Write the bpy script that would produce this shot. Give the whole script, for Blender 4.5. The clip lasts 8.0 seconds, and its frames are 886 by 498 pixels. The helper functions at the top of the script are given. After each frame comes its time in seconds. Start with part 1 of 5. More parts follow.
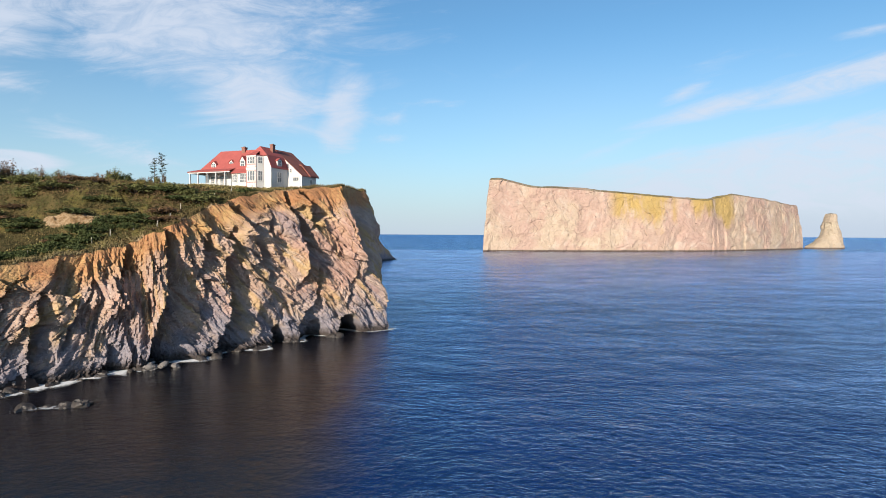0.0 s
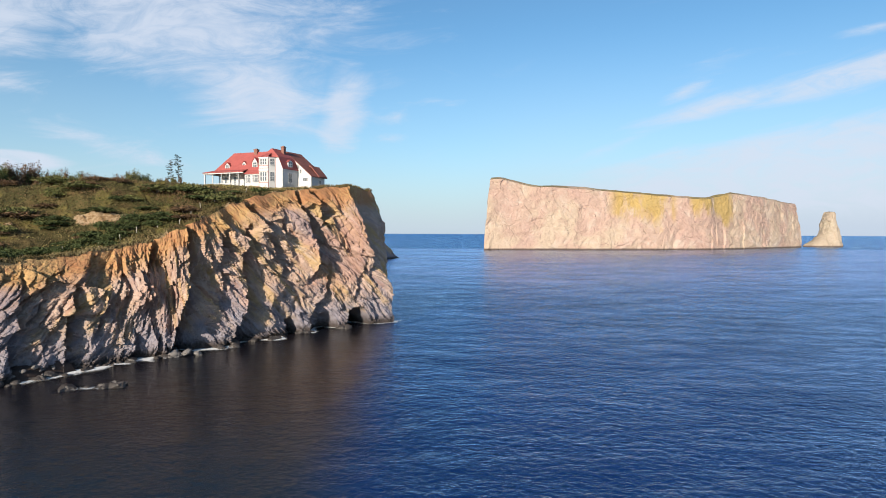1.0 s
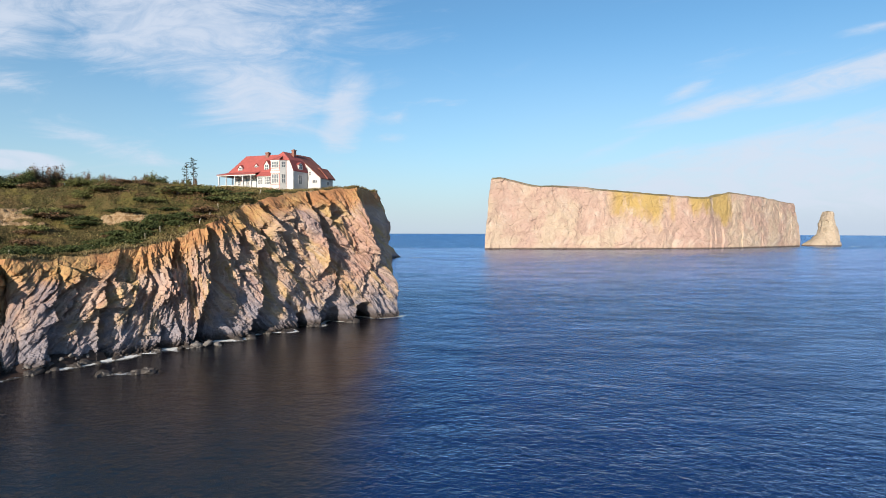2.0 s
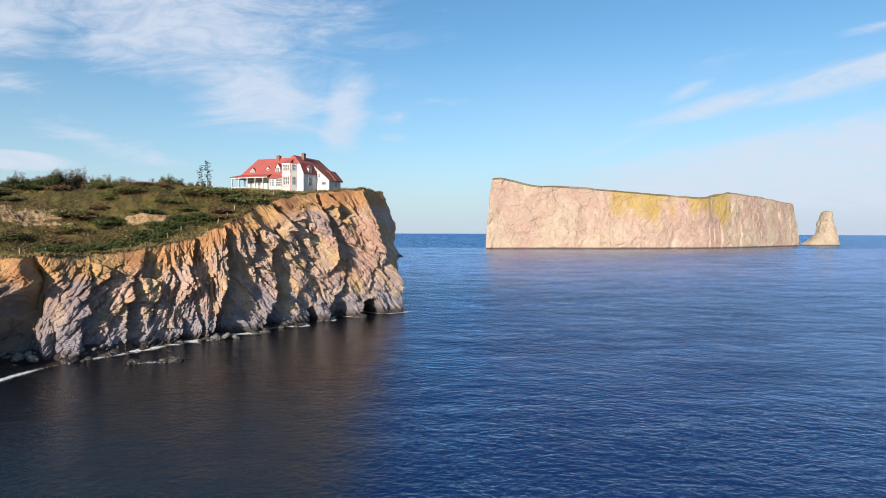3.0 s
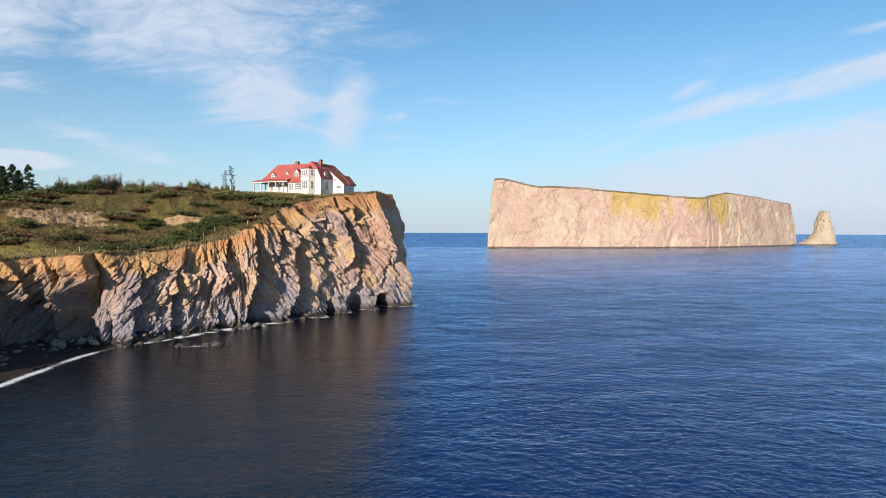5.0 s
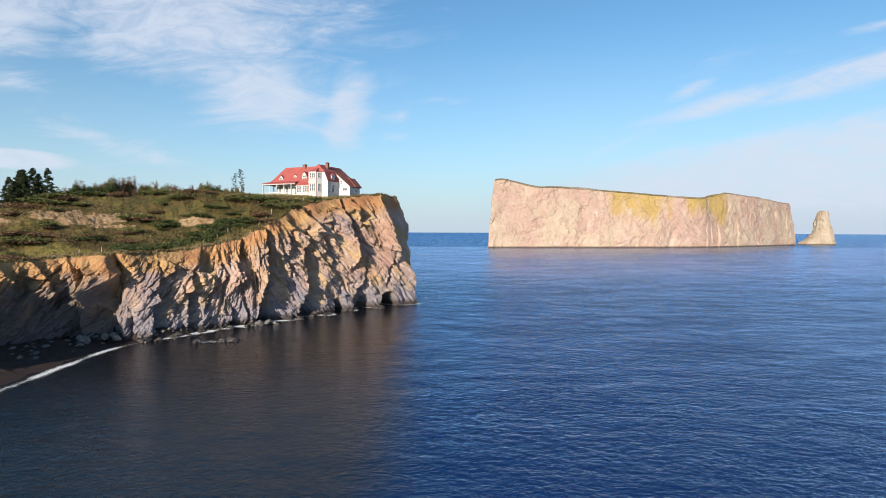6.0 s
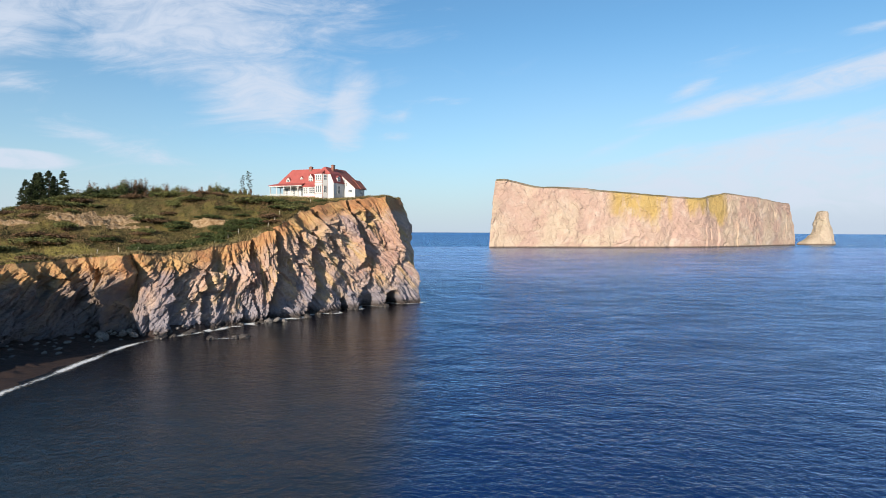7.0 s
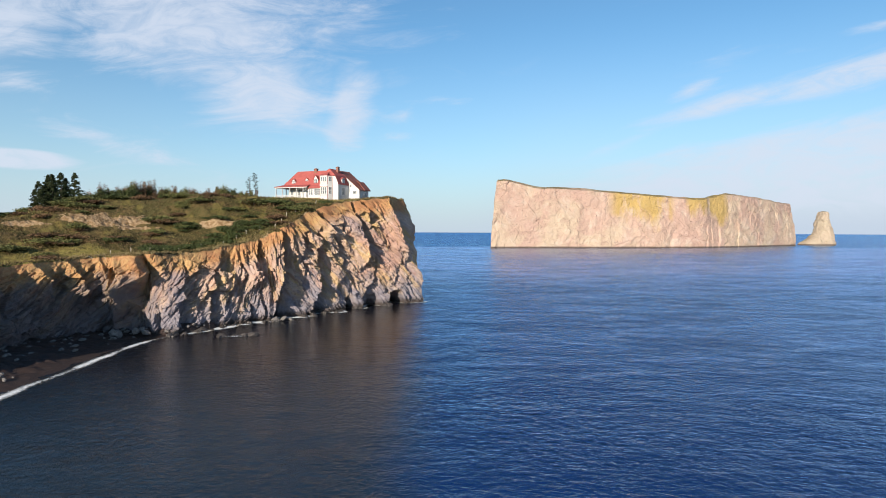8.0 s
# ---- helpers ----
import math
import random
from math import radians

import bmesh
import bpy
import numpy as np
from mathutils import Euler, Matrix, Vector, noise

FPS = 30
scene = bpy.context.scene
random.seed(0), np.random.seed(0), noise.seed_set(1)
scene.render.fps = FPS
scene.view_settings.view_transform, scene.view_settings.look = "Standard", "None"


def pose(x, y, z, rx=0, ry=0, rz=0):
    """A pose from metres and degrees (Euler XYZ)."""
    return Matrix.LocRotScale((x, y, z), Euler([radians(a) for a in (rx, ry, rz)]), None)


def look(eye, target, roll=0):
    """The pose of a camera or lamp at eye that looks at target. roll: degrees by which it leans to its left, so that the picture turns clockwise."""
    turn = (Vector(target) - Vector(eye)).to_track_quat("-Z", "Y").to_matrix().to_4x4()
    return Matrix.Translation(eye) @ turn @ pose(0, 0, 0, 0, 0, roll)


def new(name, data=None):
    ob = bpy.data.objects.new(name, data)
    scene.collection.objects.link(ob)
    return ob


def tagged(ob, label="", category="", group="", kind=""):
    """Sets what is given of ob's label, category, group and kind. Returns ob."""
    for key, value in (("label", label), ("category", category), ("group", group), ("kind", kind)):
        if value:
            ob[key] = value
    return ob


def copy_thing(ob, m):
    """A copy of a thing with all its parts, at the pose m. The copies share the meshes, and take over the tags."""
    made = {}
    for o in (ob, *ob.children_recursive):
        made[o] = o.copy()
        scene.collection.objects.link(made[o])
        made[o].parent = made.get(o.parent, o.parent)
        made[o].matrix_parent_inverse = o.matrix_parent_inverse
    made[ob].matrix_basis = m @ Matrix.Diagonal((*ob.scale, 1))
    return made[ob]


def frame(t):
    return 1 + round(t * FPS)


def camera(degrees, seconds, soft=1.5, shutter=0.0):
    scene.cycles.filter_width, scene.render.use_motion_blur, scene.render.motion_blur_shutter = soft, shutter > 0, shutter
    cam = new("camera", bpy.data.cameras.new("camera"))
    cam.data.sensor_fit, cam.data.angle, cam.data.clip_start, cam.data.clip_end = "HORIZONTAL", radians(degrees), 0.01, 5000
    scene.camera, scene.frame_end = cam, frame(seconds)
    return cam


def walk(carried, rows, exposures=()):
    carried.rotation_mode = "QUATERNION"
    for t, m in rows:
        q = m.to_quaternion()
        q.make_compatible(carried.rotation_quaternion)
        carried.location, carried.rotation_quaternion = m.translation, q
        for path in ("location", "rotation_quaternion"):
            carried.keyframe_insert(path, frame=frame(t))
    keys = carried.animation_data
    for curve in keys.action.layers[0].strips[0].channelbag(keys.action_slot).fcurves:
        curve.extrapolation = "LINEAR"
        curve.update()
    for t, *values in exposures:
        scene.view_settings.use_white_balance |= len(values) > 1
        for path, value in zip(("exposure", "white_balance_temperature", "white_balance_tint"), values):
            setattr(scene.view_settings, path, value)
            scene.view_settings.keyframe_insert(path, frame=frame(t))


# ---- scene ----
cam = camera(73.7, 8.0, 0.95)
ROWS = [
    (0.0, 0.00, 0.00, 21.32, 0.000, -1.629, -0.326),
    (0.5, -0.13, -3.56, 21.08, 0.045, -1.665, -0.266),
    (1.0, -0.31, -7.06, 20.87, 0.098, -1.699, -0.217),
    (1.5, -0.50, -10.60, 20.76, 0.143, -1.710, -0.182),
    (2.0, -0.72, -14.17, 20.69, 0.189, -1.718, -0.161),
    (2.5, -0.97, -17.73, 20.66, 0.235, -1.724, -0.151),
    (3.0, -1.23, -21.26, 20.64, 0.278, -1.732, -0.150),
    (3.5, -1.51, -24.73, 20.63, 0.315, -1.745, -0.155),
    (4.0, -1.81, -28.08, 20.68, 0.352, -1.761, -0.163),
    (4.5, -2.08, -31.31, 20.73, 0.389, -1.782, -0.176),
    (5.0, -2.36, -34.43, 20.86, 0.423, -1.802, -0.180),
    (5.5, -2.64, -37.37, 21.02, 0.455, -1.820, -0.178),
    (6.0, -2.93, -40.10, 21.18, 0.487, -1.836, -0.175),
    (6.5, -3.22, -42.56, 21.30, 0.522, -1.847, -0.172),
    (7.0, -3.45, -44.67, 21.42, 0.568, -1.849, -0.179),
    (7.5, -3.63, -46.45, 21.54, 0.625, -1.845, -0.189),
    (8.0, -3.79, -48.01, 21.62, 0.698, -1.849, -0.197),
]
walk(cam, [(t, pose(x, y, z, 90 + pitch, roll, yaw)) for t, x, y, z, yaw, pitch, roll in ROWS])

# ---- light ----
SUN_AZ, SUN_EL = -156.5, 18.3      # degrees clockwise from +y; elevation
world = bpy.data.worlds.new("sky")
scene.world = world
world.use_nodes = True
wn, wl = world.node_tree.nodes, world.node_tree.links
wn.clear()


def wnode(kind, **props):
    n = wn.new(kind)
    for k, v in props.items():
        setattr(n, k, v)
    return n


def wmath(op, a, b=None, c=None, clamp=False):
    n = wn.new("ShaderNodeMath")
    n.operation, n.use_clamp = op, clamp
    for i, v in enumerate((a, b, c)):
        if v is None:
            continue
        if isinstance(v, (int, float)):
            n.inputs[i].default_value = v
        else:
            wl.new(v, n.inputs[i])
    return n.outputs[0]


def wramp(v, lo, hi, a=0.0, b=1.0):
    n = wn.new("ShaderNodeMapRange")
    n.interpolation_type = "SMOOTHSTEP"
    wl.new(v, n.inputs[0])
    n.inputs[1].default_value, n.inputs[2].default_value, n.inputs[3].default_value, n.inputs[4].default_value = lo, hi, a, b
    return n.outputs[0]


sky = wnode("ShaderNodeTexSky", sky_type="NISHITA", sun_disc=False)
sky.sun_elevation, sky.sun_rotation = radians(SUN_EL), radians(SUN_AZ)
sky.air_density, sky.dust_density, sky.ozone_density, sky.altitude = 1.0, 0.5, 2.2, 20
coord = wn.new("ShaderNodeTexCoord")
sep = wn.new("ShaderNodeSeparateXYZ")
wl.new(coord.outputs["Generated"], sep.inputs[0])
dx, dy, dz = sep.outputs
# azimuth and elevation as slopes against +y, for cloud shapes ahead
ya = wmath("MAXIMUM", dy, 0.05)
sx, sz = wmath("DIVIDE", dx, ya), wmath("DIVIDE", dz, ya)
comb = wn.new("ShaderNodeCombineXYZ")
wl.new(sx, comb.inputs[0]), wl.new(sz, comb.inputs[1])


def wnoise(vec, scale, detail, rough, dist=0.0, sxy=(1, 1), rot=0.0):
    m = wn.new("ShaderNodeMapping")
    m.inputs["Rotation"].default_value = (0, 0, radians(rot))
    m.inputs["Scale"].default_value = (sxy[0], sxy[1], 1)
    wl.new(vec, m.inputs[0])
    n = wn.new("ShaderNodeTexNoise")
    n.inputs["Scale"].default_value, n.inputs["Detail"].default_value = scale, detail
    n.inputs["Roughness"].default_value, n.inputs["Distortion"].default_value = rough, dist
    wl.new(m.outputs[0], n.inputs["Vector"])
    return n.outputs[0]


fine = wnoise(comb.outputs[0], 4.5, 11, 0.66, 0.9, (1.0, 3.6), 6)
wide = wnoise(comb.outputs[0], 2.2, 6, 0.55, 0.3, (1.0, 1.8), -12)


def blob(cx, cz, rx, rz, turn=0.0):
    """1 in the middle of a cloud bank, 0 outside it"""
    c, s = math.cos(radians(turn)), math.sin(radians(turn))
    ax, az = wmath("SUBTRACT", sx, cx), wmath("SUBTRACT", sz, cz)
    p = wmath("DIVIDE", wmath("ADD", wmath("MULTIPLY", ax, c), wmath("MULTIPLY", az, s)), rx)
    q = wmath("DIVIDE", wmath("SUBTRACT", wmath("MULTIPLY", az, c), wmath("MULTIPLY", ax, s)), rz)
    r2 = wmath("ADD", wmath("MULTIPLY", p, p), wmath("MULTIPLY", q, q))
    return wmath("SUBTRACT", 1.0, wmath("SQRT", r2), clamp=True)


BANKS = [  # centre across, centre up, half width, half height, turn, weight
    (-0.46, 0.345, 0.42, 0.135, -4, 1.6), (-0.31, 0.235, 0.19, 0.11, -12, 1.55), (-0.175, 0.20, 0.06, 0.13, -12, 1.5),
    (-0.74, 0.36, 0.24, 0.12, 6, 1.6), (-0.74, 0.255, 0.12, 0.05, -4, 0.9), (-0.60, 0.155, 0.24, 0.032, -16, 0.75), (-0.30, 0.18, 0.3, 0.02, 2, 0.6),
    (0.72, 0.278, 0.30, 0.042, 16, 1.7), (0.44, 0.205, 0.28, 0.024, 16, 1.35), (0.30, 0.150, 0.14, 0.022, 20, 0.9),
    (-0.76, 0.121, 0.15, 0.022, -4, 3.4), (0.40, 0.235, 0.06, 0.016, 22, 1.0), (0.72, 0.345, 0.10, 0.016, 12, 1.0), (-0.02, 0.22, 0.08, 0.014, 0, 0.7), (-0.09, 0.155, 0.05, 0.014, 0, 0.8),
]
cover = None
for cx, cz, rx, rz, turn, weight in BANKS:
    b = wmath("MULTIPLY", blob(cx, cz, rx, rz, turn), weight)
    cover = b if cover is None else wmath("MAXIMUM", cover, b)
# a thin veil low over the great rock, its upper edge rising outwards
edge_ = wmath("SUBTRACT", wmath("ADD", wmath("MULTIPLY", sx, 0.212), 0.062), sz)
veil = wmath("MULTIPLY", wmath("MULTIPLY", wramp(edge_, -0.03, 0.05), wramp(sx, -0.05, 0.36)), 1.25)
cover = wmath("MAXIMUM", cover, veil)
slant = wn.new("ShaderNodeCombineXYZ")
wl.new(sx, slant.inputs[0]), wl.new(wmath("SUBTRACT", sz, wmath("MULTIPLY", sx, 0.26)), slant.inputs[1])
fine_r = wnoise(slant.outputs[0], 3.2, 11, 0.62, 0.5, (1.0, 6.0), 3)
east = wramp(sx, 0.0, 0.2)
fine = wmath("ADD", wmath("MULTIPLY", fine, wmath("SUBTRACT", 1.0, east)), wmath("MULTIPLY", fine_r, east))
dens = wmath("ADD", cover, wmath("MULTIPLY", wmath("SUBTRACT", fine, 0.5), 2.6))
dens = wmath("ADD", dens, wmath("MULTIPLY", wmath("SUBTRACT", wide, 0.5), 0.9))
dens = wmath("MULTIPLY", wramp(dens, 0.16, 1.3), wramp(dz, 0.0, 0.05))
haze = wmath("SUBTRACT", 1.0, wramp(dz, -0.02, 0.34))
mixh = wn.new("ShaderNodeMix")
mixh.data_type = "RGBA"
low = wmath("SUBTRACT", 1.0, wramp(dz, -0.02, 0.15))
wl.new(wmath("ADD", wmath("MULTIPLY", haze, wmath("ADD", 0.5, wmath("MULTIPLY", east, 0.14))), wmath("MULTIPLY", low, 0.4), clamp=True), mixh.inputs[0])
tint = wn.new("ShaderNodeMix")
tint.data_type, tint.blend_type = "RGBA", "MULTIPLY"
tint.inputs[0].default_value = 1.0
wl.new(sky.outputs[0], tint.inputs[6])
tint.inputs[7].default_value = (0.96, 1.37, 1.53, 1)
wl.new(tint.outputs[2], mixh.inputs[6])
mixh.inputs[7].default_value = (5.75, 6.7, 7.95, 1)
mixc = wn.new("ShaderNodeMix")
mixc.data_type = "RGBA"
strand = wnoise(comb.outputs[0], 9.0, 8, 0.62, 1.4, (1.0, 2.6), 14)
wl.new(wmath("MULTIPLY", dens, wramp(strand, 0.25, 0.62, 0.42, 0.85)), mixc.inputs[0])
wl.new(mixh.outputs[2], mixc.inputs[6])
mixc.inputs[7].default_value = (6.9, 7.6, 8.9, 1)
bg = wn.new("ShaderNodeBackground")
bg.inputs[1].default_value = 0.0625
wl.new(mixc.outputs[2], bg.inputs[0])
wo = wn.new("ShaderNodeOutputWorld")
wl.new(bg.outputs[0], wo.inputs[0])

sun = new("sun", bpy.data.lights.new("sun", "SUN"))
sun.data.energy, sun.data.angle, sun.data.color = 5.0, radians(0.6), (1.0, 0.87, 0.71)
az, el = radians(SUN_AZ), radians(SUN_EL)
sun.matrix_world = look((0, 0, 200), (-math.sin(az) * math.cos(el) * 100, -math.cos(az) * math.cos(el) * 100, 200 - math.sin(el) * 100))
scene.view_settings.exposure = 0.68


# ---- materials ----
class Mat:
    """A small node writer for one material."""

    def __init__(self, name, rough=0.8, metal=0.0, spec=0.5):
        self.m = bpy.data.materials.new(name)
        self.m.use_nodes = True
        self.n, self.l = self.m.node_tree.nodes, self.m.node_tree.links
        self.b = self.n["Principled BSDF"]
        self.b.inputs["Roughness"].default_value = rough
        self.b.inputs["Metallic"].default_value = metal
        self.b.inputs["Specular IOR Level"].default_value = spec

    def link(self, v, socket):
        if isinstance(v, (int, float)):
            socket.default_value = v
        elif isinstance(v, tuple):
            socket.default_value = (*v, 1) if len(v) == 3 and len(socket.default_value) == 4 else v
        else:
            self.l.new(v, socket)

    def pos(self, scale=(1, 1, 1), rot=(0, 0, 0), local=False):
        c = self.n.new("ShaderNodeTexCoord").outputs["Object"] if local else self.n.new("ShaderNodeNewGeometry").outputs["Position"]
        m = self.n.new("ShaderNodeMapping")
        m.inputs["Scale"].default_value = scale
        m.inputs["Rotation"].default_value = [radians(a) for a in rot]
        self.l.new(c, m.inputs[0])
        return m.outputs[0]

    def noise(self, vec, scale, detail=5, rough=0.55, dist=0.0):
        n = self.n.new("ShaderNodeTexNoise")
        n.inputs["Scale"].default_value, n.inputs["Detail"].default_value = scale, detail
        n.inputs["Roughness"].default_value, n.inputs["Distortion"].default_value = rough, dist
        self.l.new(vec, n.inputs["Vector"])
        return n.outputs[0]

    def voronoi(self, vec, scale, feature="F1", out=0):
        n = self.n.new("ShaderNodeTexVoronoi")
        n.feature = feature
        n.inputs["Scale"].default_value = scale
        self.l.new(vec, n.inputs["Vector"])
        return n.outputs[out]

    def math(self, op, a, b=0.0, clamp=False):
        n = self.n.new("ShaderNodeMath")
        n.operation, n.use_clamp = op, clamp
        self.link(a, n.inputs[0]), self.link(b, n.inputs[1])
        return n.outputs[0]

    def step(self, v, lo, hi, a=0.0, b=1.0):
        n = self.n.new("ShaderNodeMapRange")
        n.interpolation_type = "SMOOTHSTEP"
        self.l.new(v, n.inputs[0])
        for i, x in enumerate((lo, hi, a, b)):
            n.inputs[i + 1].default_value = x
        return n.outputs[0]

    def mix(self, f, a, b, kind="MIX"):
        n = self.n.new("ShaderNodeMix")
        n.data_type, n.blend_type = "RGBA", kind
        self.link(f, n.inputs[0]), self.link(a, n.inputs[6]), self.link(b, n.inputs[7])
        return n.outputs[2]

    def z(self):
        s = self.n.new("ShaderNodeSeparateXYZ")
        self.l.new(self.n.new("ShaderNodeNewGeometry").outputs["Position"], s.inputs[0])
        return s.outputs[2]

    def up(self):
        s = self.n.new("ShaderNodeSeparateXYZ")
        self.l.new(self.n.new("ShaderNodeNewGeometry").outputs["Normal"], s.inputs[0])
        return s.outputs[2]

    def rnd(self, island=False):
        if island:
            return self.n.new("ShaderNodeNewGeometry").outputs["Random Per Island"]
        return self.n.new("ShaderNodeObjectInfo").outputs["Random"]

    def color(self, v):
        self.link(v, self.b.inputs["Base Color"])
        return self

    def bump(self, h, dist=0.05, strength=1.0):
        n = self.n.new("ShaderNodeBump")
        n.inputs["Strength"].default_value, n.inputs["Distance"].default_value = strength, dist
        self.l.new(h, n.inputs["Height"])
        if self.b.inputs["Normal"].links:
            self.l.new(self.b.inputs["Normal"].links[0].from_socket, n.inputs["Normal"])
        self.l.new(n.outputs[0], self.b.inputs["Normal"])
        return self


def plain(name, col, rough=0.7, metal=0.0, vary=0.15, scale=1.5, bump=0.0):
    m = Mat(name, rough, metal)
    p = m.pos()
    d = tuple(c * (1 - 2 * vary) for c in col)
    l = tuple(min(1, c * (1 + vary)) for c in col)
    m.color(m.mix(m.math("MULTIPLY", m.noise(p, scale, 6, 0.65), 1.0), d, l))
    if bump:
        m.bump(m.noise(p, scale * 6, 4), bump)
    return m.m


# sedimentary cliff: rusty soil at the brow, ochre and tan beds, grey foot
m = Mat("cliff_rock", 0.92, 0, 0.2)
p = m.pos()
big, mid, small = m.noise(p, 0.07, 4), m.noise(p, 0.33, 6, 0.6), m.noise(p, 1.9, 7, 0.65)
la = m.n.new("ShaderNodeAttribute")
la.attribute_name = "lean"
lv = m.n.new("ShaderNodeCombineXYZ")
m.l.new(m.math("MULTIPLY", la.outputs["Fac"], 0.42), lv.inputs[0])
m.l.new(m.math("MULTIPLY", m.z(), 0.09), lv.inputs[1])
streak, streak2 = m.noise(lv.outputs[0], 0.55, 6, 0.62, 0.5), m.noise(lv.outputs[0], 1.7, 6, 0.65, 0.4)
c = m.mix(m.step(mid, 0.38, 0.62), (0.316, 0.223, 0.177), (0.418, 0.309, 0.252))
c = m.mix(m.math("MULTIPLY", m.step(streak, 0.50, 0.60), 0.85), c, (0.406, 0.278, 0.131))
c = m.mix(m.math("MULTIPLY", m.step(streak, 0.44, 0.36), 0.8), c, (0.231, 0.178, 0.184))
c = m.mix(m.math("MULTIPLY", m.step(streak2, 0.56, 0.66), 0.6), c, (0.328, 0.173, 0.113))
c = m.mix(m.math("MULTIPLY", m.step(big, 0.5, 0.62), 0.5), c, (0.384, 0.223, 0.184))
c = m.mix(m.math("MULTIPLY", m.step(streak2, 0.42, 0.33), 0.5), c, (0.455, 0.389, 0.339))
zz = m.math("ADD", m.z(), m.math("MULTIPLY", m.math("SUBTRACT", m.math("ADD", mid, streak), 1.0), 14.0))
c = m.mix(m.step(zz, 10.5, 1.5), c, (0.215, 0.197, 0.224))
rel = m.n.new("ShaderNodeAttribute")
rel.attribute_name = "brow"
brow = m.math("ADD", rel.outputs["Fac"], m.math("MULTIPLY", m.math("SUBTRACT", mid, 0.5), 0.8))
c = m.mix(m.step(brow, 0.30, 0.74), c, m.mix(m.step(m.math("ADD", m.math("MULTIPLY", big, 0.7), m.math("MULTIPLY", small, 0.3)), 0.42, 0.58), (0.335, 0.165, 0.08), (0.40, 0.255, 0.115)))
c = m.mix(m.math("MULTIPLY", m.step(small, 0.42, 0.3), 0.5), c, (0.113, 0.084, 0.065))
c = m.mix(m.step(m.math("ADD", m.z(), m.math("MULTIPLY", small, 2.5)), 3.6, 1.6), c, (0.051, 0.042, 0.039))
# shade of the low left wall, deepened in the rock colour
sep_ = m.n.new("ShaderNodeSeparateXYZ")
m.l.new(p, sep_.inputs[0])
wall_shade = m.math("MULTIPLY", m.step(m.math("ADD", sep_.outputs[0], m.math("MULTIPLY", streak, 8.0)), -57, -66), m.step(zz, 15.0, 8.0, 0.0, 0.75))
c = m.mix(wall_shade, c, (0.085, 0.076, 0.078))
m.color(c)
m.bump(m.noise(p, 1.6, 10, 0.74), 0.22, 0.9)
# leaning splinters and slabs
rv = m.n.new("ShaderNodeCombineXYZ")
m.l.new(m.math("ADD", la.outputs["Fac"], m.math("MULTIPLY", mid, 1.6)), rv.inputs[0])
m.l.new(m.math("ADD", m.math("MULTIPLY", m.z(), 0.62), m.math("MULTIPLY", small, 0.25)), rv.inputs[1])
m.bump(m.math("SUBTRACT", 1.0, m.voronoi(rv.outputs[0], 0.42)), 0.22, 0.9)
m.bump(m.math("SUBTRACT", 1.0, m.voronoi(rv.outputs[0], 1.15)), 0.2, 0.9)
m.bump(m.math("ABSOLUTE", m.math("SUBTRACT", m.noise(rv.outputs[0], 0.9, 8, 0.7), 0.5)), 0.35, 0.9)
CLIFF = m.m

# the great limestone rock
m = Mat("limestone", 0.9, 0, 0.25)
p = m.pos()
big, mid = m.noise(p, 0.020, 6, 0.62, 0.8), m.noise(p, 0.055, 8, 0.66, 0.7)
c = m.mix(m.step(big, 0.42, 0.6), (0.365, 0.285, 0.212), (0.345, 0.240, 0.192))
c = m.mix(m.math("MULTIPLY", m.step(m.noise(p, 0.011, 3, 0.5), 0.5, 0.6), 0.6), c, (0.345, 0.232, 0.190))
c = m.mix(m.math("MULTIPLY", m.step(mid, 0.5, 0.66), 0.6), c, (0.400, 0.33, 0.272))
c = m.mix(m.math("MULTIPLY", m.step(mid, 0.47, 0.36), 0.6), c, (0.290, 0.200, 0.155))
c = m.mix(m.math("MULTIPLY", m.step(m.noise(p, 0.13, 9, 0.72, 1.6), 0.44, 0.35), 0.6), c, (0.20, 0.14, 0.11))
c = m.mix(m.math("MULTIPLY", m.step(m.noise(m.pos((1, 1, 2.2), (0, 25, 0)), 0.09, 8, 0.7, 2.0), 0.33, 0.29), 0.8), c, (0.10, 0.068, 0.055))
warp_ = m.n.new("ShaderNodeVectorMath")
warp_.operation = "ADD"
wc = m.n.new("ShaderNodeTexNoise")
wc.inputs["Scale"].default_value, wc.inputs["Detail"].default_value = 0.05, 5
m.l.new(p, wc.inputs["Vector"])
ws = m.n.new("ShaderNodeVectorMath")
ws.operation = "SCALE"
ws.inputs["Scale"].default_value = 9.0
m.l.new(wc.outputs["Color"], ws.inputs[0])
m.l.new(p, warp_.inputs[0]), m.l.new(ws.outputs[0], warp_.inputs[1])
crk = m.voronoi(warp_.outputs[0], 0.06, "DISTANCE_TO_EDGE")
c = m.mix(m.math("MULTIPLY", m.step(crk, 0.03, 0.0), m.step(mid, 0.42, 0.36, 0.0, 0.4)), c, (0.11, 0.07, 0.055))
hi = m.math("ADD", m.math("MULTIPLY", m.z(), 0.012), m.noise(m.pos((1, 1, 0.4)), 0.03, 6, 0.65))
sx_ = m.n.new("ShaderNodeSeparateXYZ")
m.l.new(p, sx_.inputs[0])
span = m.math("MULTIPLY", m.step(sx_.outputs[0], 185, 205), m.step(sx_.outputs[0], 372, 350))
patchy = m.math("MULTIPLY", m.step(m.noise(m.pos((1, 1, 0.22)), 0.045, 6, 0.65), 0.36, 0.5), m.step(m.math("ABSOLUTE", m.math("SUBTRACT", sx_.outputs[0], 282)), 4, 16))
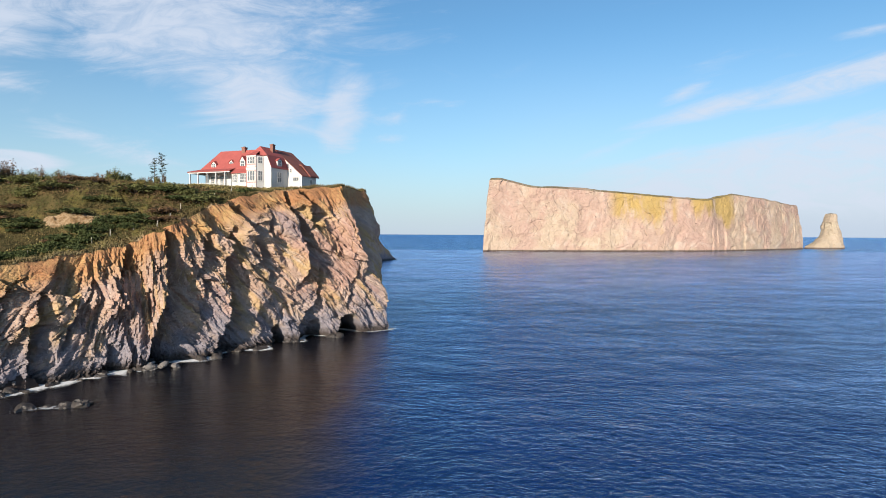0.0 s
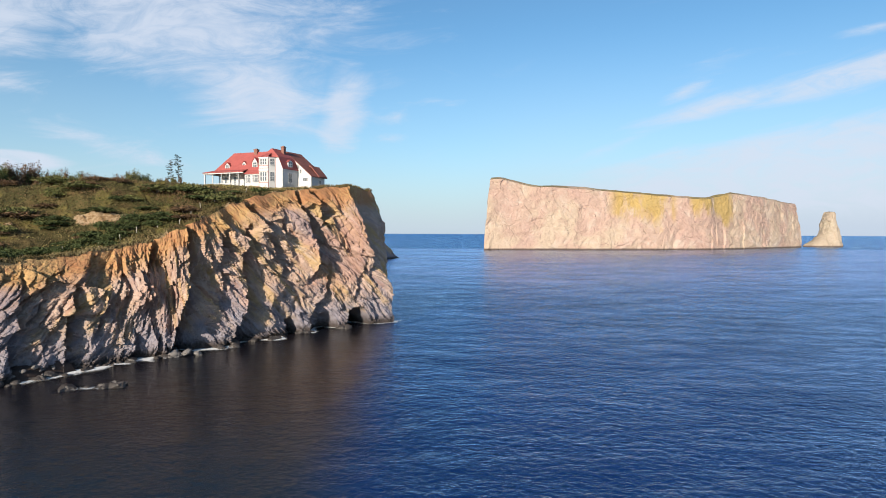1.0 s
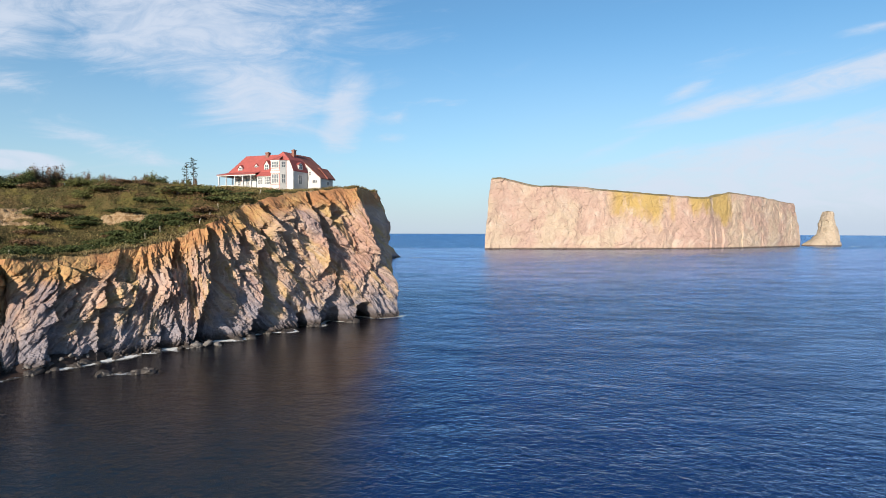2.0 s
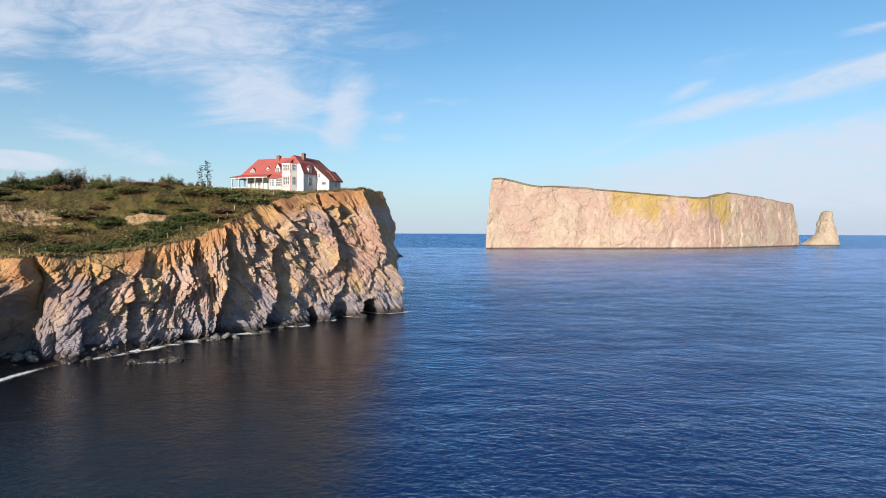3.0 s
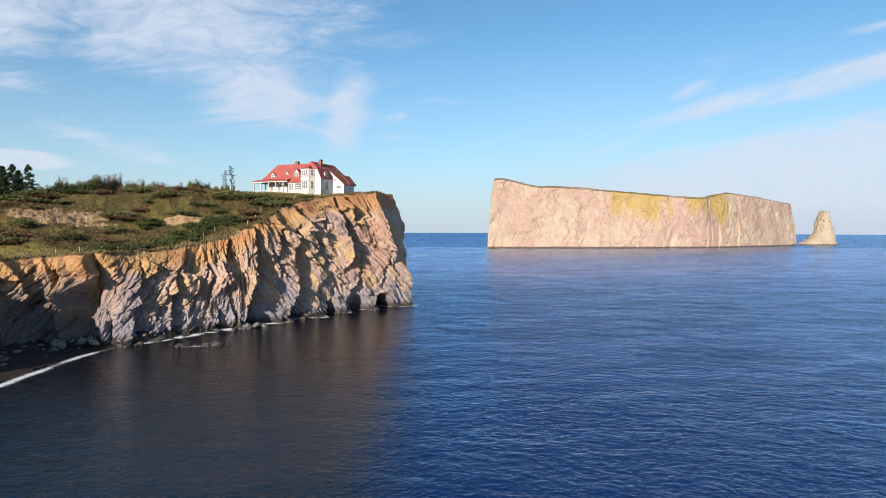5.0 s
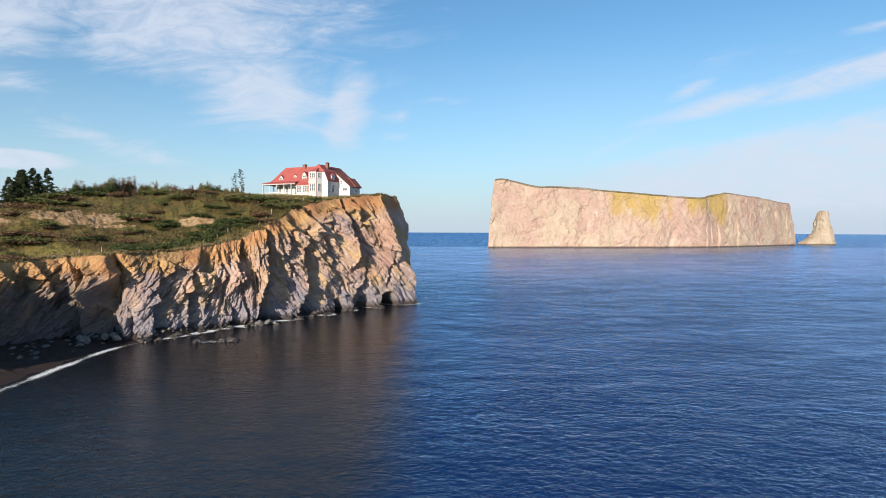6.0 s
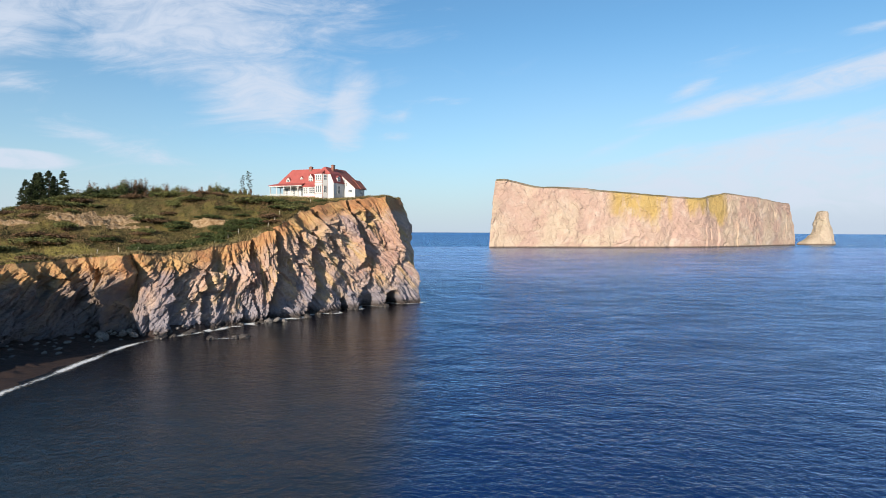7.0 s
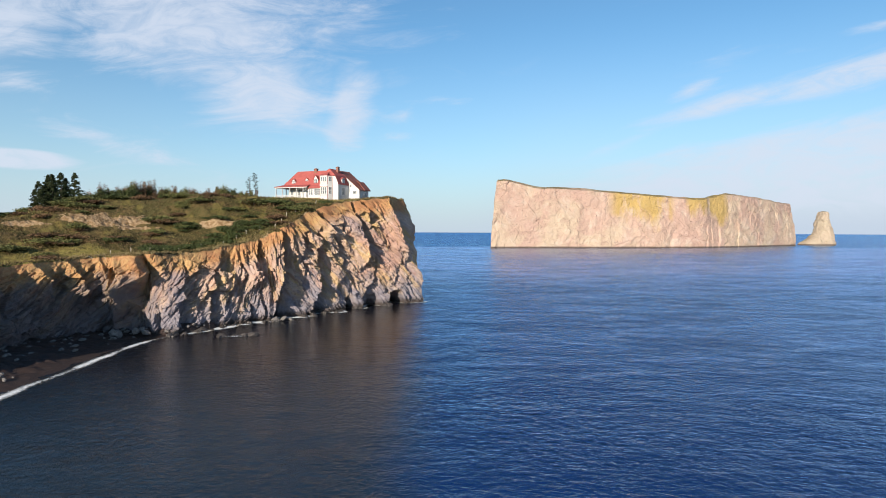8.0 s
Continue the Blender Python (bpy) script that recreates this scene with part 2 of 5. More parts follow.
c = m.mix(m.math("MULTIPLY", m.step(hi, 0.86, 1.08), m.math("MULTIPLY", m.math("MULTIPLY", span, patchy), 0.85)), c, (0.3242, 0.2247, 0.0662))
c = m.mix(m.math("MULTIPLY", m.math("MULTIPLY", m.step(m.up(), 0.76, 0.92), m.step(m.noise(p, 0.03, 5), 0.36, 0.52, 0.25, 1.0)), 0.85), c, (0.1081, 0.0924, 0.0399))
c = m.mix(m.step(sx_.outputs[0], 515, 530, 0.0, 0.6), c, (0.285, 0.255, 0.185))
c = m.mix(m.step(m.math("ADD", m.z(), m.noise(p, 0.1, 4)), 3.2, 1.6), c, (0.0813, 0.0588, 0.0494))
m.color(c)
m.bump(m.noise(p, 0.16, 10, 0.72, 1.0), 0.8, 0.8)
LIME = m.m

# turf and heath
m = Mat("heath", 0.95, 0, 0.1)
p = m.pos()
a, b, d = m.noise(p, 0.12, 5, 0.6), m.noise(p, 0.6, 6, 0.65), m.noise(p, 4.0, 5, 0.7)
c = m.mix(m.step(a, 0.4, 0.6), (0.0625, 0.0562, 0.0225), (0.1187, 0.0863, 0.0375))
c = m.mix(m.step(b, 0.45, 0.65), c, (0.0445, 0.0404, 0.0163))
c = m.mix(m.math("MULTIPLY", m.step(d, 0.5, 0.7), 0.4), c, (0.1869, 0.1211, 0.0562))
at = m.n.new("ShaderNodeAttribute")
at.attribute_name = "bare"
me_ = m.n.new("ShaderNodeAttribute")
me_.attribute_name = "meadow"
c = m.mix(m.math("MULTIPLY", me_.outputs["Fac"], m.step(b, 0.3, 0.55, 0.4, 1.0)), c, (0.2050, 0.1700, 0.0520))
bare = m.step(m.math("ADD", at.outputs["Fac"], m.math("MULTIPLY", m.math("SUBTRACT", b, 0.5), 1.3)), 0.42, 0.6)
soil = m.mix(m.step(m.noise(p, 1.2, 6, 0.7), 0.4, 0.6), (0.2100, 0.1300, 0.0650), (0.3500, 0.2550, 0.1600))
c = m.mix(bare, c, soil)
m.color(c)
m.bump(m.noise(p, 3.0, 8, 0.75), 0.35, 1.0)
HEATH = m.m

# sea: clear blue offshore; silt and the cliff's dark reflection painted brown inshore
m = Mat("sea_water", 0.5, 0, 0.0)
p = m.pos()
c = m.mix(m.step(m.noise(p, 0.012, 4), 0.4, 0.65), (0.0022, 0.0135, 0.064), (0.0034, 0.0205, 0.094))
sp = m.n.new("ShaderNodeSeparateXYZ")
m.l.new(p, sp.inputs[0])
# painted zone ends where the cliff's reflection ends, in line with the point
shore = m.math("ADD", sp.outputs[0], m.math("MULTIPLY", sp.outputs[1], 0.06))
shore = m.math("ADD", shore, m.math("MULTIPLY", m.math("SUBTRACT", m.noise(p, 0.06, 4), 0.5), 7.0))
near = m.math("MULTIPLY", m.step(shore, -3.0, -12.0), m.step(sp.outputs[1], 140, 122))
silt_reflect = m.mix(m.step(m.noise(p, 0.05, 4), 0.35, 0.65), (0.0100, 0.0060, 0.0034), (0.0075, 0.0068, 0.0050))
silt_reflect = m.mix(m.step(m.math("ADD", sp.outputs[1], m.math("MULTIPLY", m.noise(p, 0.04, 4), 40.0)), 92, 52), silt_reflect, (0.0045, 0.0115, 0.0150))
m.color(m.mix(m.math("MULTIPLY", near, 0.9), c, silt_reflect))
w1 = m.noise(m.pos((0.8, 1.1, 1), (0, 0, 24)), 0.16, 3, 0.5)
ridge = m.math("SUBTRACT", 1.0, m.math("ABSOLUTE", m.math("SUBTRACT", m.math("MULTIPLY", m.noise(m.pos((0.75, 1.1, 1), (0, 0, 26)), 0.7, 4, 0.55, 0.6), 2.0), 1.0)))
w2 = m.math("ADD", m.math("MULTIPLY", m.math("POWER", ridge, 3.0), 0.4), m.noise(m.pos((0.9, 1.0, 1), (0, 0, -14)), 1.25, 5, 0.6, 0.5))
w3 = m.noise(m.pos((0.8, 1.1, 1), (0, 0, 15)), 2.4, 4, 0.6, 0.3)
lee_near = m.math("SUBTRACT", 1.0, m.math("MULTIPLY", near, 0.35))
# wind waves lean: their long backs rise away from the shore wind
calm_ = m.math("MULTIPLY", m.math("MULTIPLY", m.step(sp.outputs[1], 120, 300), m.step(sp.outputs[1], 760, 660)), m.step(m.noise(m.pos((0.4, 1.6, 1)), 0.02, 6, 0.65), 0.3, 0.62, 0.45, 1.0))
m.bump(sp.outputs[1], 0.17)
m.link(m.math("MULTIPLY", m.math("SUBTRACT", 1.0, near), m.math("SUBTRACT", 1.0, m.math("MULTIPLY", calm_, 0.7))), m.b.inputs["Normal"].links[0].from_node.inputs["Strength"])
lee = m.math("MULTIPLY", lee_near, m.math("SUBTRACT", 1.0, m.math("MULTIPLY", calm_, 0.12)))
for w_, d_ in ((w1, 0.5), (w2, 0.16), (w3, 0.03)):
    m.bump(m.math("MULTIPLY", w_, lee), d_)
nrm = m.b.inputs["Normal"].links[0].from_socket
gloss = m.n.new("ShaderNodeBsdfGlossy")
m.link(m.math("SUBTRACT", 0.2, m.math("MULTIPLY", m.math("MAXIMUM", near, m.math("MULTIPLY", calm_, 0.4)), 0.1)), gloss.inputs["Roughness"])
m.link(m.mix(near, m.mix(calm_, (0.68, 0.82, 1.0), (0.64, 0.72, 0.95)), (0.82, 0.85, 0.86)), gloss.inputs["Color"])
m.l.new(nrm, gloss.inputs["Normal"])
fr = m.n.new("ShaderNodeFresnel")
fr.inputs["IOR"].default_value = 1.333
m.l.new(nrm, fr.inputs["Normal"])
body_mix = m.n.new("ShaderNodeMixShader")
gust = m.step(m.noise(m.pos((0.5, 1.4, 1), (0, 0, 14)), 0.06, 8, 0.7, 0.8), 0.35, 0.65, 2.1, 3.1)
lift = fr.outputs[0]
refl = m.math("DIVIDE", m.math("MULTIPLY", lift, gust), m.math("ADD", m.math("MULTIPLY", lift, 1.3), 1.0))
calm = m.math("MULTIPLY", lift, 1.3, True)
refl = m.math("ADD", m.math("MULTIPLY", refl, m.math("SUBTRACT", 1.0, near)), m.math("MULTIPLY", calm, near))
m.l.new(refl, body_mix.inputs[0])
m.l.new(m.b.outputs[0], body_mix.inputs[1]), m.l.new(gloss.outputs[0], body_mix.inputs[2])
m.l.new(body_mix.outputs[0], m.n["Material Output"].inputs[0])
SEA = m.m

m = Mat("foam", 0.8, 0, 0.3)
m.color((0.75, 0.77, 0.78))
f = m.noise(m.pos((1, 1, 1)), 2.3, 8, 0.78, 0.8)
at = m.n.new("ShaderNodeAttribute")
at.attribute_name = "cover"
m.link(m.step(m.math("ADD", f, m.math("MULTIPLY", at.outputs["Fac"], 0.42)), 0.70, 0.98), m.b.inputs["Alpha"])
FOAM = m.m


def leafy(name, dark, light, rough=0.8):
    m = Mat(name, rough, 0, 0.2)
    r = m.rnd(True)
    k = m.mix(r, dark, light)
    k = m.mix(m.math("MULTIPLY", m.rnd(), 0.5), k, tuple(0.6 * x for x in dark))
    m.color(k)
    return m.m


LEAF_DARK = leafy("juniper_green", (0.0428, 0.0595, 0.0205), (0.0766, 0.0911, 0.0290))
LEAF_OLIVE = leafy("heath_olive", (0.1004, 0.1097, 0.0391), (0.1650, 0.1624, 0.0554))
LEAF_BROWN = leafy("dry_brush", (0.1070, 0.0657, 0.0372), (0.1822, 0.1100, 0.0594))
NEEDLE = leafy("spruce_needles", (0.014, 0.024, 0.010), (0.04, 0.05, 0.018))
GRASS = leafy("dry_grass", (0.1105, 0.0858, 0.0351), (0.1800, 0.1305, 0.0585))
BARK = plain("bark", (0.09, 0.07, 0.055), 0.9, 0, 0.2, 8)
WHITE = plain("white_paint", (0.54, 0.535, 0.525), 0.55, 0, 0.06, 0.8)
RED = plain("red_shingle", (0.32, 0.072, 0.063), 0.8, 0, 0.22, 0.9, 0.03)
OLD_RED = plain("weathered_shingle", (0.235, 0.075, 0.055), 0.85, 0, 0.34, 0.55, 0.03)
PINK = plain("faded_red_trim", (0.42, 0.2, 0.18), 0.7, 0, 0.1, 1.0)
BRICK = plain("chimney_brick", (0.22, 0.10, 0.075), 0.9, 0, 0.2, 4, 0.02)
POSTWOOD = plain("weathered_wood", (0.42, 0.38, 0.32), 0.9, 0, 0.2, 6)
WEED = plain("seaweed_shingle", (0.035, 0.018, 0.013), 0.7, 0, 0.45, 1.2, 0.12)
STONE = plain("shore_stone", (0.16, 0.148, 0.142), 0.85, 0, 0.3, 1.2, 0.05)
STONE_WET = plain("wet_stone", (0.05, 0.043, 0.04), 0.5, 0, 0.3, 1.2, 0.05)
m = Mat("window_glass", 0.06, 0, 0.6)
m.color((0.10, 0.115, 0.13))
GLASS = m.m
WIRE = plain("wire", (0.03, 0.03, 0.03), 0.6)
m = Mat("white_siding", 0.6, 0, 0.4)
p = m.pos()
m.color(m.mix(m.noise(p, 0.7, 6, 0.65), (0.47, 0.465, 0.455), (0.57, 0.565, 0.555)))
wv = m.n.new("ShaderNodeTexWave")
wv.wave_profile, wv.bands_direction = "SAW", "Z"
wv.inputs["Scale"].default_value = 1.6
m.l.new(p, wv.inputs["Vector"])
m.bump(wv.outputs["Fac"], 0.03, 0.8)
SIDING = m.m
TRIM = plain("pale_trim", (0.62, 0.60, 0.58), 0.6, 0, 0.08, 1.0)
m = Mat("heath_cover", 0.85, 0, 0.15)
r = m.rnd(True)
nz, nb = m.noise(m.pos((0.6, 1.0, 2.0), (0, 0, -35)), 0.14, 5, 0.6), m.noise(m.pos((0.5, 1.2, 2.0), (0, 0, -35)), 0.05, 3, 0.5)
k1 = m.mix(r, (0.0541, 0.0600, 0.0219), (0.0945, 0.0918, 0.0310))
k2 = m.mix(r, (0.1034, 0.0646, 0.0360), (0.1630, 0.1000, 0.0513))
k3 = m.mix(r, (0.1600, 0.1400, 0.0560), (0.2295, 0.1863, 0.0756))
m.color(m.mix(m.step(nb, 0.5, 0.62), m.mix(m.step(nz, 0.42, 0.58), k1, k2), k3))
HEATHER = m.m
STRAW = leafy("straw_grass", (0.16, 0.125, 0.06), (0.34, 0.27, 0.14))


# ---- numeric noise ----
def hashed(i, j, k, seed):
    h = (i.astype(np.int64) * 374761393 + j.astype(np.int64) * 668265263 + k.astype(np.int64) * 2147483647 + seed * 974634777) & 0xFFFFFFFF
    h = ((h ^ (h >> 13)) * 1274126177) & 0xFFFFFFFF
    h = ((h ^ (h >> 16)) * 2246822519) & 0xFFFFFFFF
    return ((h ^ (h >> 15)) & 0xFFFFFF) / float(0xFFFFFF)


def vnoise(p, seed=0):
    """Smooth noise in -1 to 1 at points p (n, 3)."""
    f = np.floor(p)
    w = p - f
    w = w * w * (3 - 2 * w)
    i = f.astype(np.int64)
    out = 0
    for a in (0, 1):
        for b in (0, 1):
            for c in (0, 1):
                k = (w[:, 0] if a else 1 - w[:, 0]) * (w[:, 1] if b else 1 - w[:, 1]) * (w[:, 2] if c else 1 - w[:, 2])
                out = out + k * hashed(i[:, 0] + a, i[:, 1] + b, i[:, 2] + c, seed)
    return out * 2 - 1


def fbm(p, octaves=4, gain=0.5, seed=0, ridged=False):
    out, amp = 0, 1.0
    for o in range(octaves):
        n = vnoise(p * 2.03 ** o + 17.3 * o, seed + o)
        out = out + amp * (1 - 2 * np.abs(n) if ridged else n)
        amp *= gain
    return out


def blocks(p, seed=0, slope=2.4, jump=1.0):
    """Broken rock: a tilted facet in each cell, with a groove between cells. Returns offset (-1 to 1) and groove (0 at a joint)."""
    f = np.floor(p).astype(np.int64)
    d1 = np.full(len(p), 9.0)
    d2 = np.full(len(p), 9.0)
    val = np.zeros(len(p))
    for a in (-1, 0, 1):
        for b in (-1, 0, 1):
            for c in (-1, 0, 1):
                i, j, k = f[:, 0] + a, f[:, 1] + b, f[:, 2] + c
                q = np.stack([i + hashed(i, j, k, seed), j + hashed(i, j, k, seed + 1), k + hashed(i, j, k, seed + 2)], 1)
                r = p - q
                d = np.sqrt((r * r).sum(1))
                g = np.stack([hashed(i, j, k, seed + 3), hashed(i, j, k, seed + 4), hashed(i, j, k, seed + 5)], 1) - 0.5
                v = jump * (hashed(i, j, k, seed + 6) * 2 - 1) + slope * (r * g).sum(1)
                near = d < d1
                d2 = np.where(near, d1, np.minimum(d2, d))
                val = np.where(near, v, val)
                d1 = np.where(near, d, d1)
    return val, np.clip((d2 - d1) / 0.18, 0, 1)


def smooth(x, lo, hi):
    t = np.clip((np.asarray(x, float) - lo) / (hi - lo), 0, 1)
    return t * t * (3 - 2 * t)


def spline(ctrl, n):
    """n points on a smooth curve through the control rows; also the station number of each."""
    c = np.asarray(ctrl, float)
    s = np.linspace(0, len(c) - 1, 4000)
    i = np.clip(s.astype(int), 0, len(c) - 2)
    t = (s - i)[:, None]
    p0, p1, p2, p3 = c[np.maximum(i - 1, 0)], c[i], c[i + 1], c[np.minimum(i + 2, len(c) - 1)]
    k = 0.5 * (2 * p1 + (p2 - p0) * t + (2 * p0 - 5 * p1 + 4 * p2 - p3) * t ** 2 + (3 * p1 - p0 - 3 * p2 + p3) * t ** 3)
    length = np.concatenate([[0], np.cumsum(np.linalg.norm(np.diff(k[:, :2], axis=0), axis=1))])
    at = np.linspace(0, length[-1], n)
    return np.stack([np.interp(at, length, k[:, a]) for a in range(k.shape[1])], 1), np.interp(at, length, s)


def grid_mesh(name, pts, material, attrs=(), flat=False, wrap=False):
    """A mesh from an array of points (rows, columns, 3)."""
    r, c = pts.shape[:2]
    idx = np.arange(r * c).reshape(r, c)
    if wrap:
        idx = np.concatenate([idx, idx[:, :1]], 1)
    q = np.stack([idx[:-1, :-1], idx[:-1, 1:], idx[1:, 1:], idx[1:, :-1]], -1).reshape(-1, 4)
    me = bpy.data.meshes.new(name)
    me.vertices.add(r * c)
    me.vertices.foreach_set("co", pts.reshape(-1).astype(np.float32))
    me.loops.add(q.size)
    me.loops.foreach_set("vertex_index", q.reshape(-1).astype(np.int32))
    me.polygons.add(len(q))
    me.polygons.foreach_set("loop_start", np.arange(0, q.size, 4, dtype=np.int32))
    me.polygons.foreach_set("use_smooth", np.full(len(q), not flat))
    me.update(calc_edges=True)
    me.materials.append(material)
    for key, val in attrs:
        me.attributes.new(key, "FLOAT", "POINT").data.foreach_set("value", val.reshape(-1).astype(np.float32))
    return me


def part(name, data, material=None, parent=None, label=""):
    """Links a bmesh or mesh as one object under a thing."""
    if isinstance(data, bmesh.types.BMesh):
        me = bpy.data.meshes.new(name)
        data.normal_update()
        data.to_mesh(me)
        data.free()
        data = me
    if material:
        data.materials.append(material)
    ob = new(name, data)
    if parent:
        ob.parent = parent
    return tagged(ob, label)


def quads_mesh(name, verts, material, size=4):
    """Loose polygons of the same size from an array (n, size, 3)."""
    n = len(verts)
    me = bpy.data.meshes.new(name)
    me.vertices.add(n * size)
    me.vertices.foreach_set("co", verts.reshape(-1).astype(np.float32))
    me.loops.add(n * size)
    me.loops.foreach_set("vertex_index", np.arange(n * size, dtype=np.int32))
    me.polygons.add(n)
    me.polygons.foreach_set("loop_start", np.arange(0, n * size, size, dtype=np.int32))
    me.update(calc_edges=True)
    me.materials.append(material)
    return me


# ---- sea ----
rings = np.concatenate([[0.0], np.geomspace(30, 4950, 40)])
ang = np.linspace(0, 2 * np.pi, 97)[:-1]
sea = np.stack([rings[:, None] * np.cos(ang), rings[:, None] * np.sin(ang), np.zeros((len(rings), len(ang)))], -1)
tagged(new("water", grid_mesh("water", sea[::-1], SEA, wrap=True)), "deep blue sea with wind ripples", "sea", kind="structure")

# ---- headland ----
BASE = [(-86, -10), (-76, 31), (-79.6, 47), (-77.2, 58.5), (-71.2, 67.2), (-63, 68.6), (-57, 76.5), (-51.5, 84), (-48, 90), (-43.6, 93),
        (-39, 100.5), (-34.3, 107.5), (-28, 115.5), (-20.5, 122), (-13.6, 127.6), (-13.4, 133), (-16.6, 145), (-30, 165)]
TOP = [(-93, -10, 14), (-80.5, 31, 16.0), (-83.5, 48, 15), (-80.3, 60.5, 15.1), (-75.0, 70.5, 15.7), (-66, 72, 16.2), (-62.5, 78, 16.3), (-55.5, 87.5, 17.6),
       (-50.5, 92.5, 19), (-45, 96.5, 21.8), (-43, 103, 24.5), (-39, 109.5, 27.2), (-32, 119, 29.6), (-24.0, 126.5, 30.8), (-20.9, 129.4, 31), (-19.9, 138, 31),
       (-20.5, 150, 31), (-34, 166, 31)]
NU, NV = 1250, 210
joint, st = spline([(*b, *t) for b, t in zip(BASE, TOP)], NU)
base, top = joint[:, :2], joint[:, 2:]
tang = np.gradient(0.5 * (base + top[:, :2]), axis=0)
tang = np.stack([np.convolve(np.pad(tang[:, a], 12, "edge"), np.ones(25) / 25, "valid") for a in (0, 1)], 1)
tang /= np.linalg.norm(tang, axis=1)[:, None]
outw = np.stack([tang[:, 1], -tang[:, 0]], 1)
v = np.linspace(0, 1, NV)[:, None]
S, V = np.broadcast_to(st[None], (NV, NU)), np.broadcast_to(v, (NV, NU))
nose = smooth(st, 13.3, 13.9) * (1 - smooth(st, 14.7, 15.2))
wall_ = smooth(st, 14.7, 15.2)
g_nose = 0.34 * smooth(v, 0.27, 0.45) + 0.66 * np.clip((v - 0.42) / 0.58, 0, 1) ** 1.15
g = (1 - nose - wall_) * (0.12 * v + 0.5 * v ** 1.2 + 0.38 * smooth(v, 0.72, 1.08)) + nose * g_nose + wall_ * (0.3 * v + 0.7 * smooth(v, 0.7, 1.05))
zz_ = -1.2 + v * (top[:, 2] + 1.2)
face = np.stack([base[:, 0] + (top[:, 0] - base[:, 0]) * g, base[:, 1] + (top[:, 1] - base[:, 1]) * g, np.broadcast_to(zz_, (NV, NU))], -1)

# clefts cut into the face: depth in metres, then (height, near wall, far wall) from the brow down, in shares of the height and stations
CLEFTS_LOW = [
    (2.6, (0.96, 4.78, 5.09), (0.79, 4.95, 5.4), (0.58, 4.42, 5.5), (0.3, 4.22, 5.45), (0.0, 4.3, 5.5)),
    (1.5, (0.52, 5.72, 6.05), (0.35, 5.6, 5.9), (0.05, 5.6, 5.88)),
    (2.2, (0.72, 6.52, 6.65), (0.5, 6.36, 6.66), (0.05, 6.22, 6.58)),
    (0.8, (0.85, 6.26, 6.36), (0.68, 6.08, 6.18), (0.5, 5.88, 5.98)),
    (1.0, (0.73, 7.28, 7.4), (0.55, 6.95, 7.07), (0.34, 6.72, 6.86)),
    (1.1, (0.94, 8.14, 8.3), (0.8, 8.0, 8.12), (0.66, 7.78, 7.9)),
    (1.3, (0.24, 7.5, 7.75), (0.14, 7.4, 7.8), (0.04, 7.35, 7.8)),
]
CLEFTS_POINT = [
    (4.6, (0.94, 8.89, 9.07), (0.76, 9.0, 9.35), (0.55, 8.95, 9.68), (0.28, 8.62, 9.68), (0.03, 8.35, 9.78)),
    (2.2, (0.9, 10.0, 10.12), (0.77, 10.0, 10.24), (0.72, 9.76, 10.16), (0.63, 9.7, 9.96)),
    (2.7, (0.8, 10.74, 10.96), (0.64, 10.3, 10.72), (0.45, 10.46, 11.17), (0.28, 10.28, 11.08), (0.08, 9.95, 10.98)),
    (2.5, (0.96, 10.87, 11.05), (0.85, 11.0, 11.45), (0.72, 11.2, 11.46), (0.58, 11.32, 11.62), (0.48, 11.42, 11.6)),
]
CLEFTS_HEAD = [
    (0.8, (0.89, 11.63, 11.85), (0.8, 11.6, 11.82), (0.74, 11.57, 11.7)),
    (3.0, (1.0, 11.95, 12.08), (0.82, 12.07, 12.27), (0.68, 12.18, 12.55), (0.57, 12.17, 12.6), (0.42, 12.01, 12.16)),
    (3.2, (1.0, 12.24, 12.4), (0.9, 12.36, 12.72), (0.81, 12.42, 12.95), (0.77, 12.4, 12.6)),
    (2.0, (0.47, 12.44, 12.58), (0.3, 12.34, 12.52), (0.18, 12.0, 12.62), (0.03, 11.86, 12.64)),
    (1.0, (0.44, 13.46, 13.68), (0.36, 13.2, 13.46), (0.27, 13.1, 13.32)),
    (3.8, (0.98, 13.22, 14.1), (0.8, 13.46, 14.3), (0.62, 13.56, 14.35), (0.46, 13.78, 14.35)),
]
# ribs and buttresses that stand out: metres, gentle flank, steep flank, then (height, crest) from the brow down
RIBS_LOW = [
    (1.8, 0.3, 0.16, (1.0, 2.1), (0.5, 2.25), (0.3, 2.3)), (1.5, 0.22, 0.1, (0.97, 2.93), (0.58, 3.2)), (1.6, 0.22, 0.1, (1.0, 3.42), (0.62, 3.68)),
    (1.6, 0.8, 0.14, (1.0, 4.72), (0.8, 4.9), (0.62, 4.4)), (2.4, 0.5, 0.14, (0.66, 4.42), (0.28, 4.2)),
    (1.1, 0.16, 0.08, (0.96, 4.05), (0.6, 4.15), (0.45, 4.2)), (0.9, 0.14, 0.07, (1.0, 4.35), (0.66, 4.6)), (1.3, 0.2, 0.08, (0.62, 4.3), (0.4, 4.6)), (1.6, 0.2, 0.15, (0.3, 5.05), (0.1, 5.05)),
]
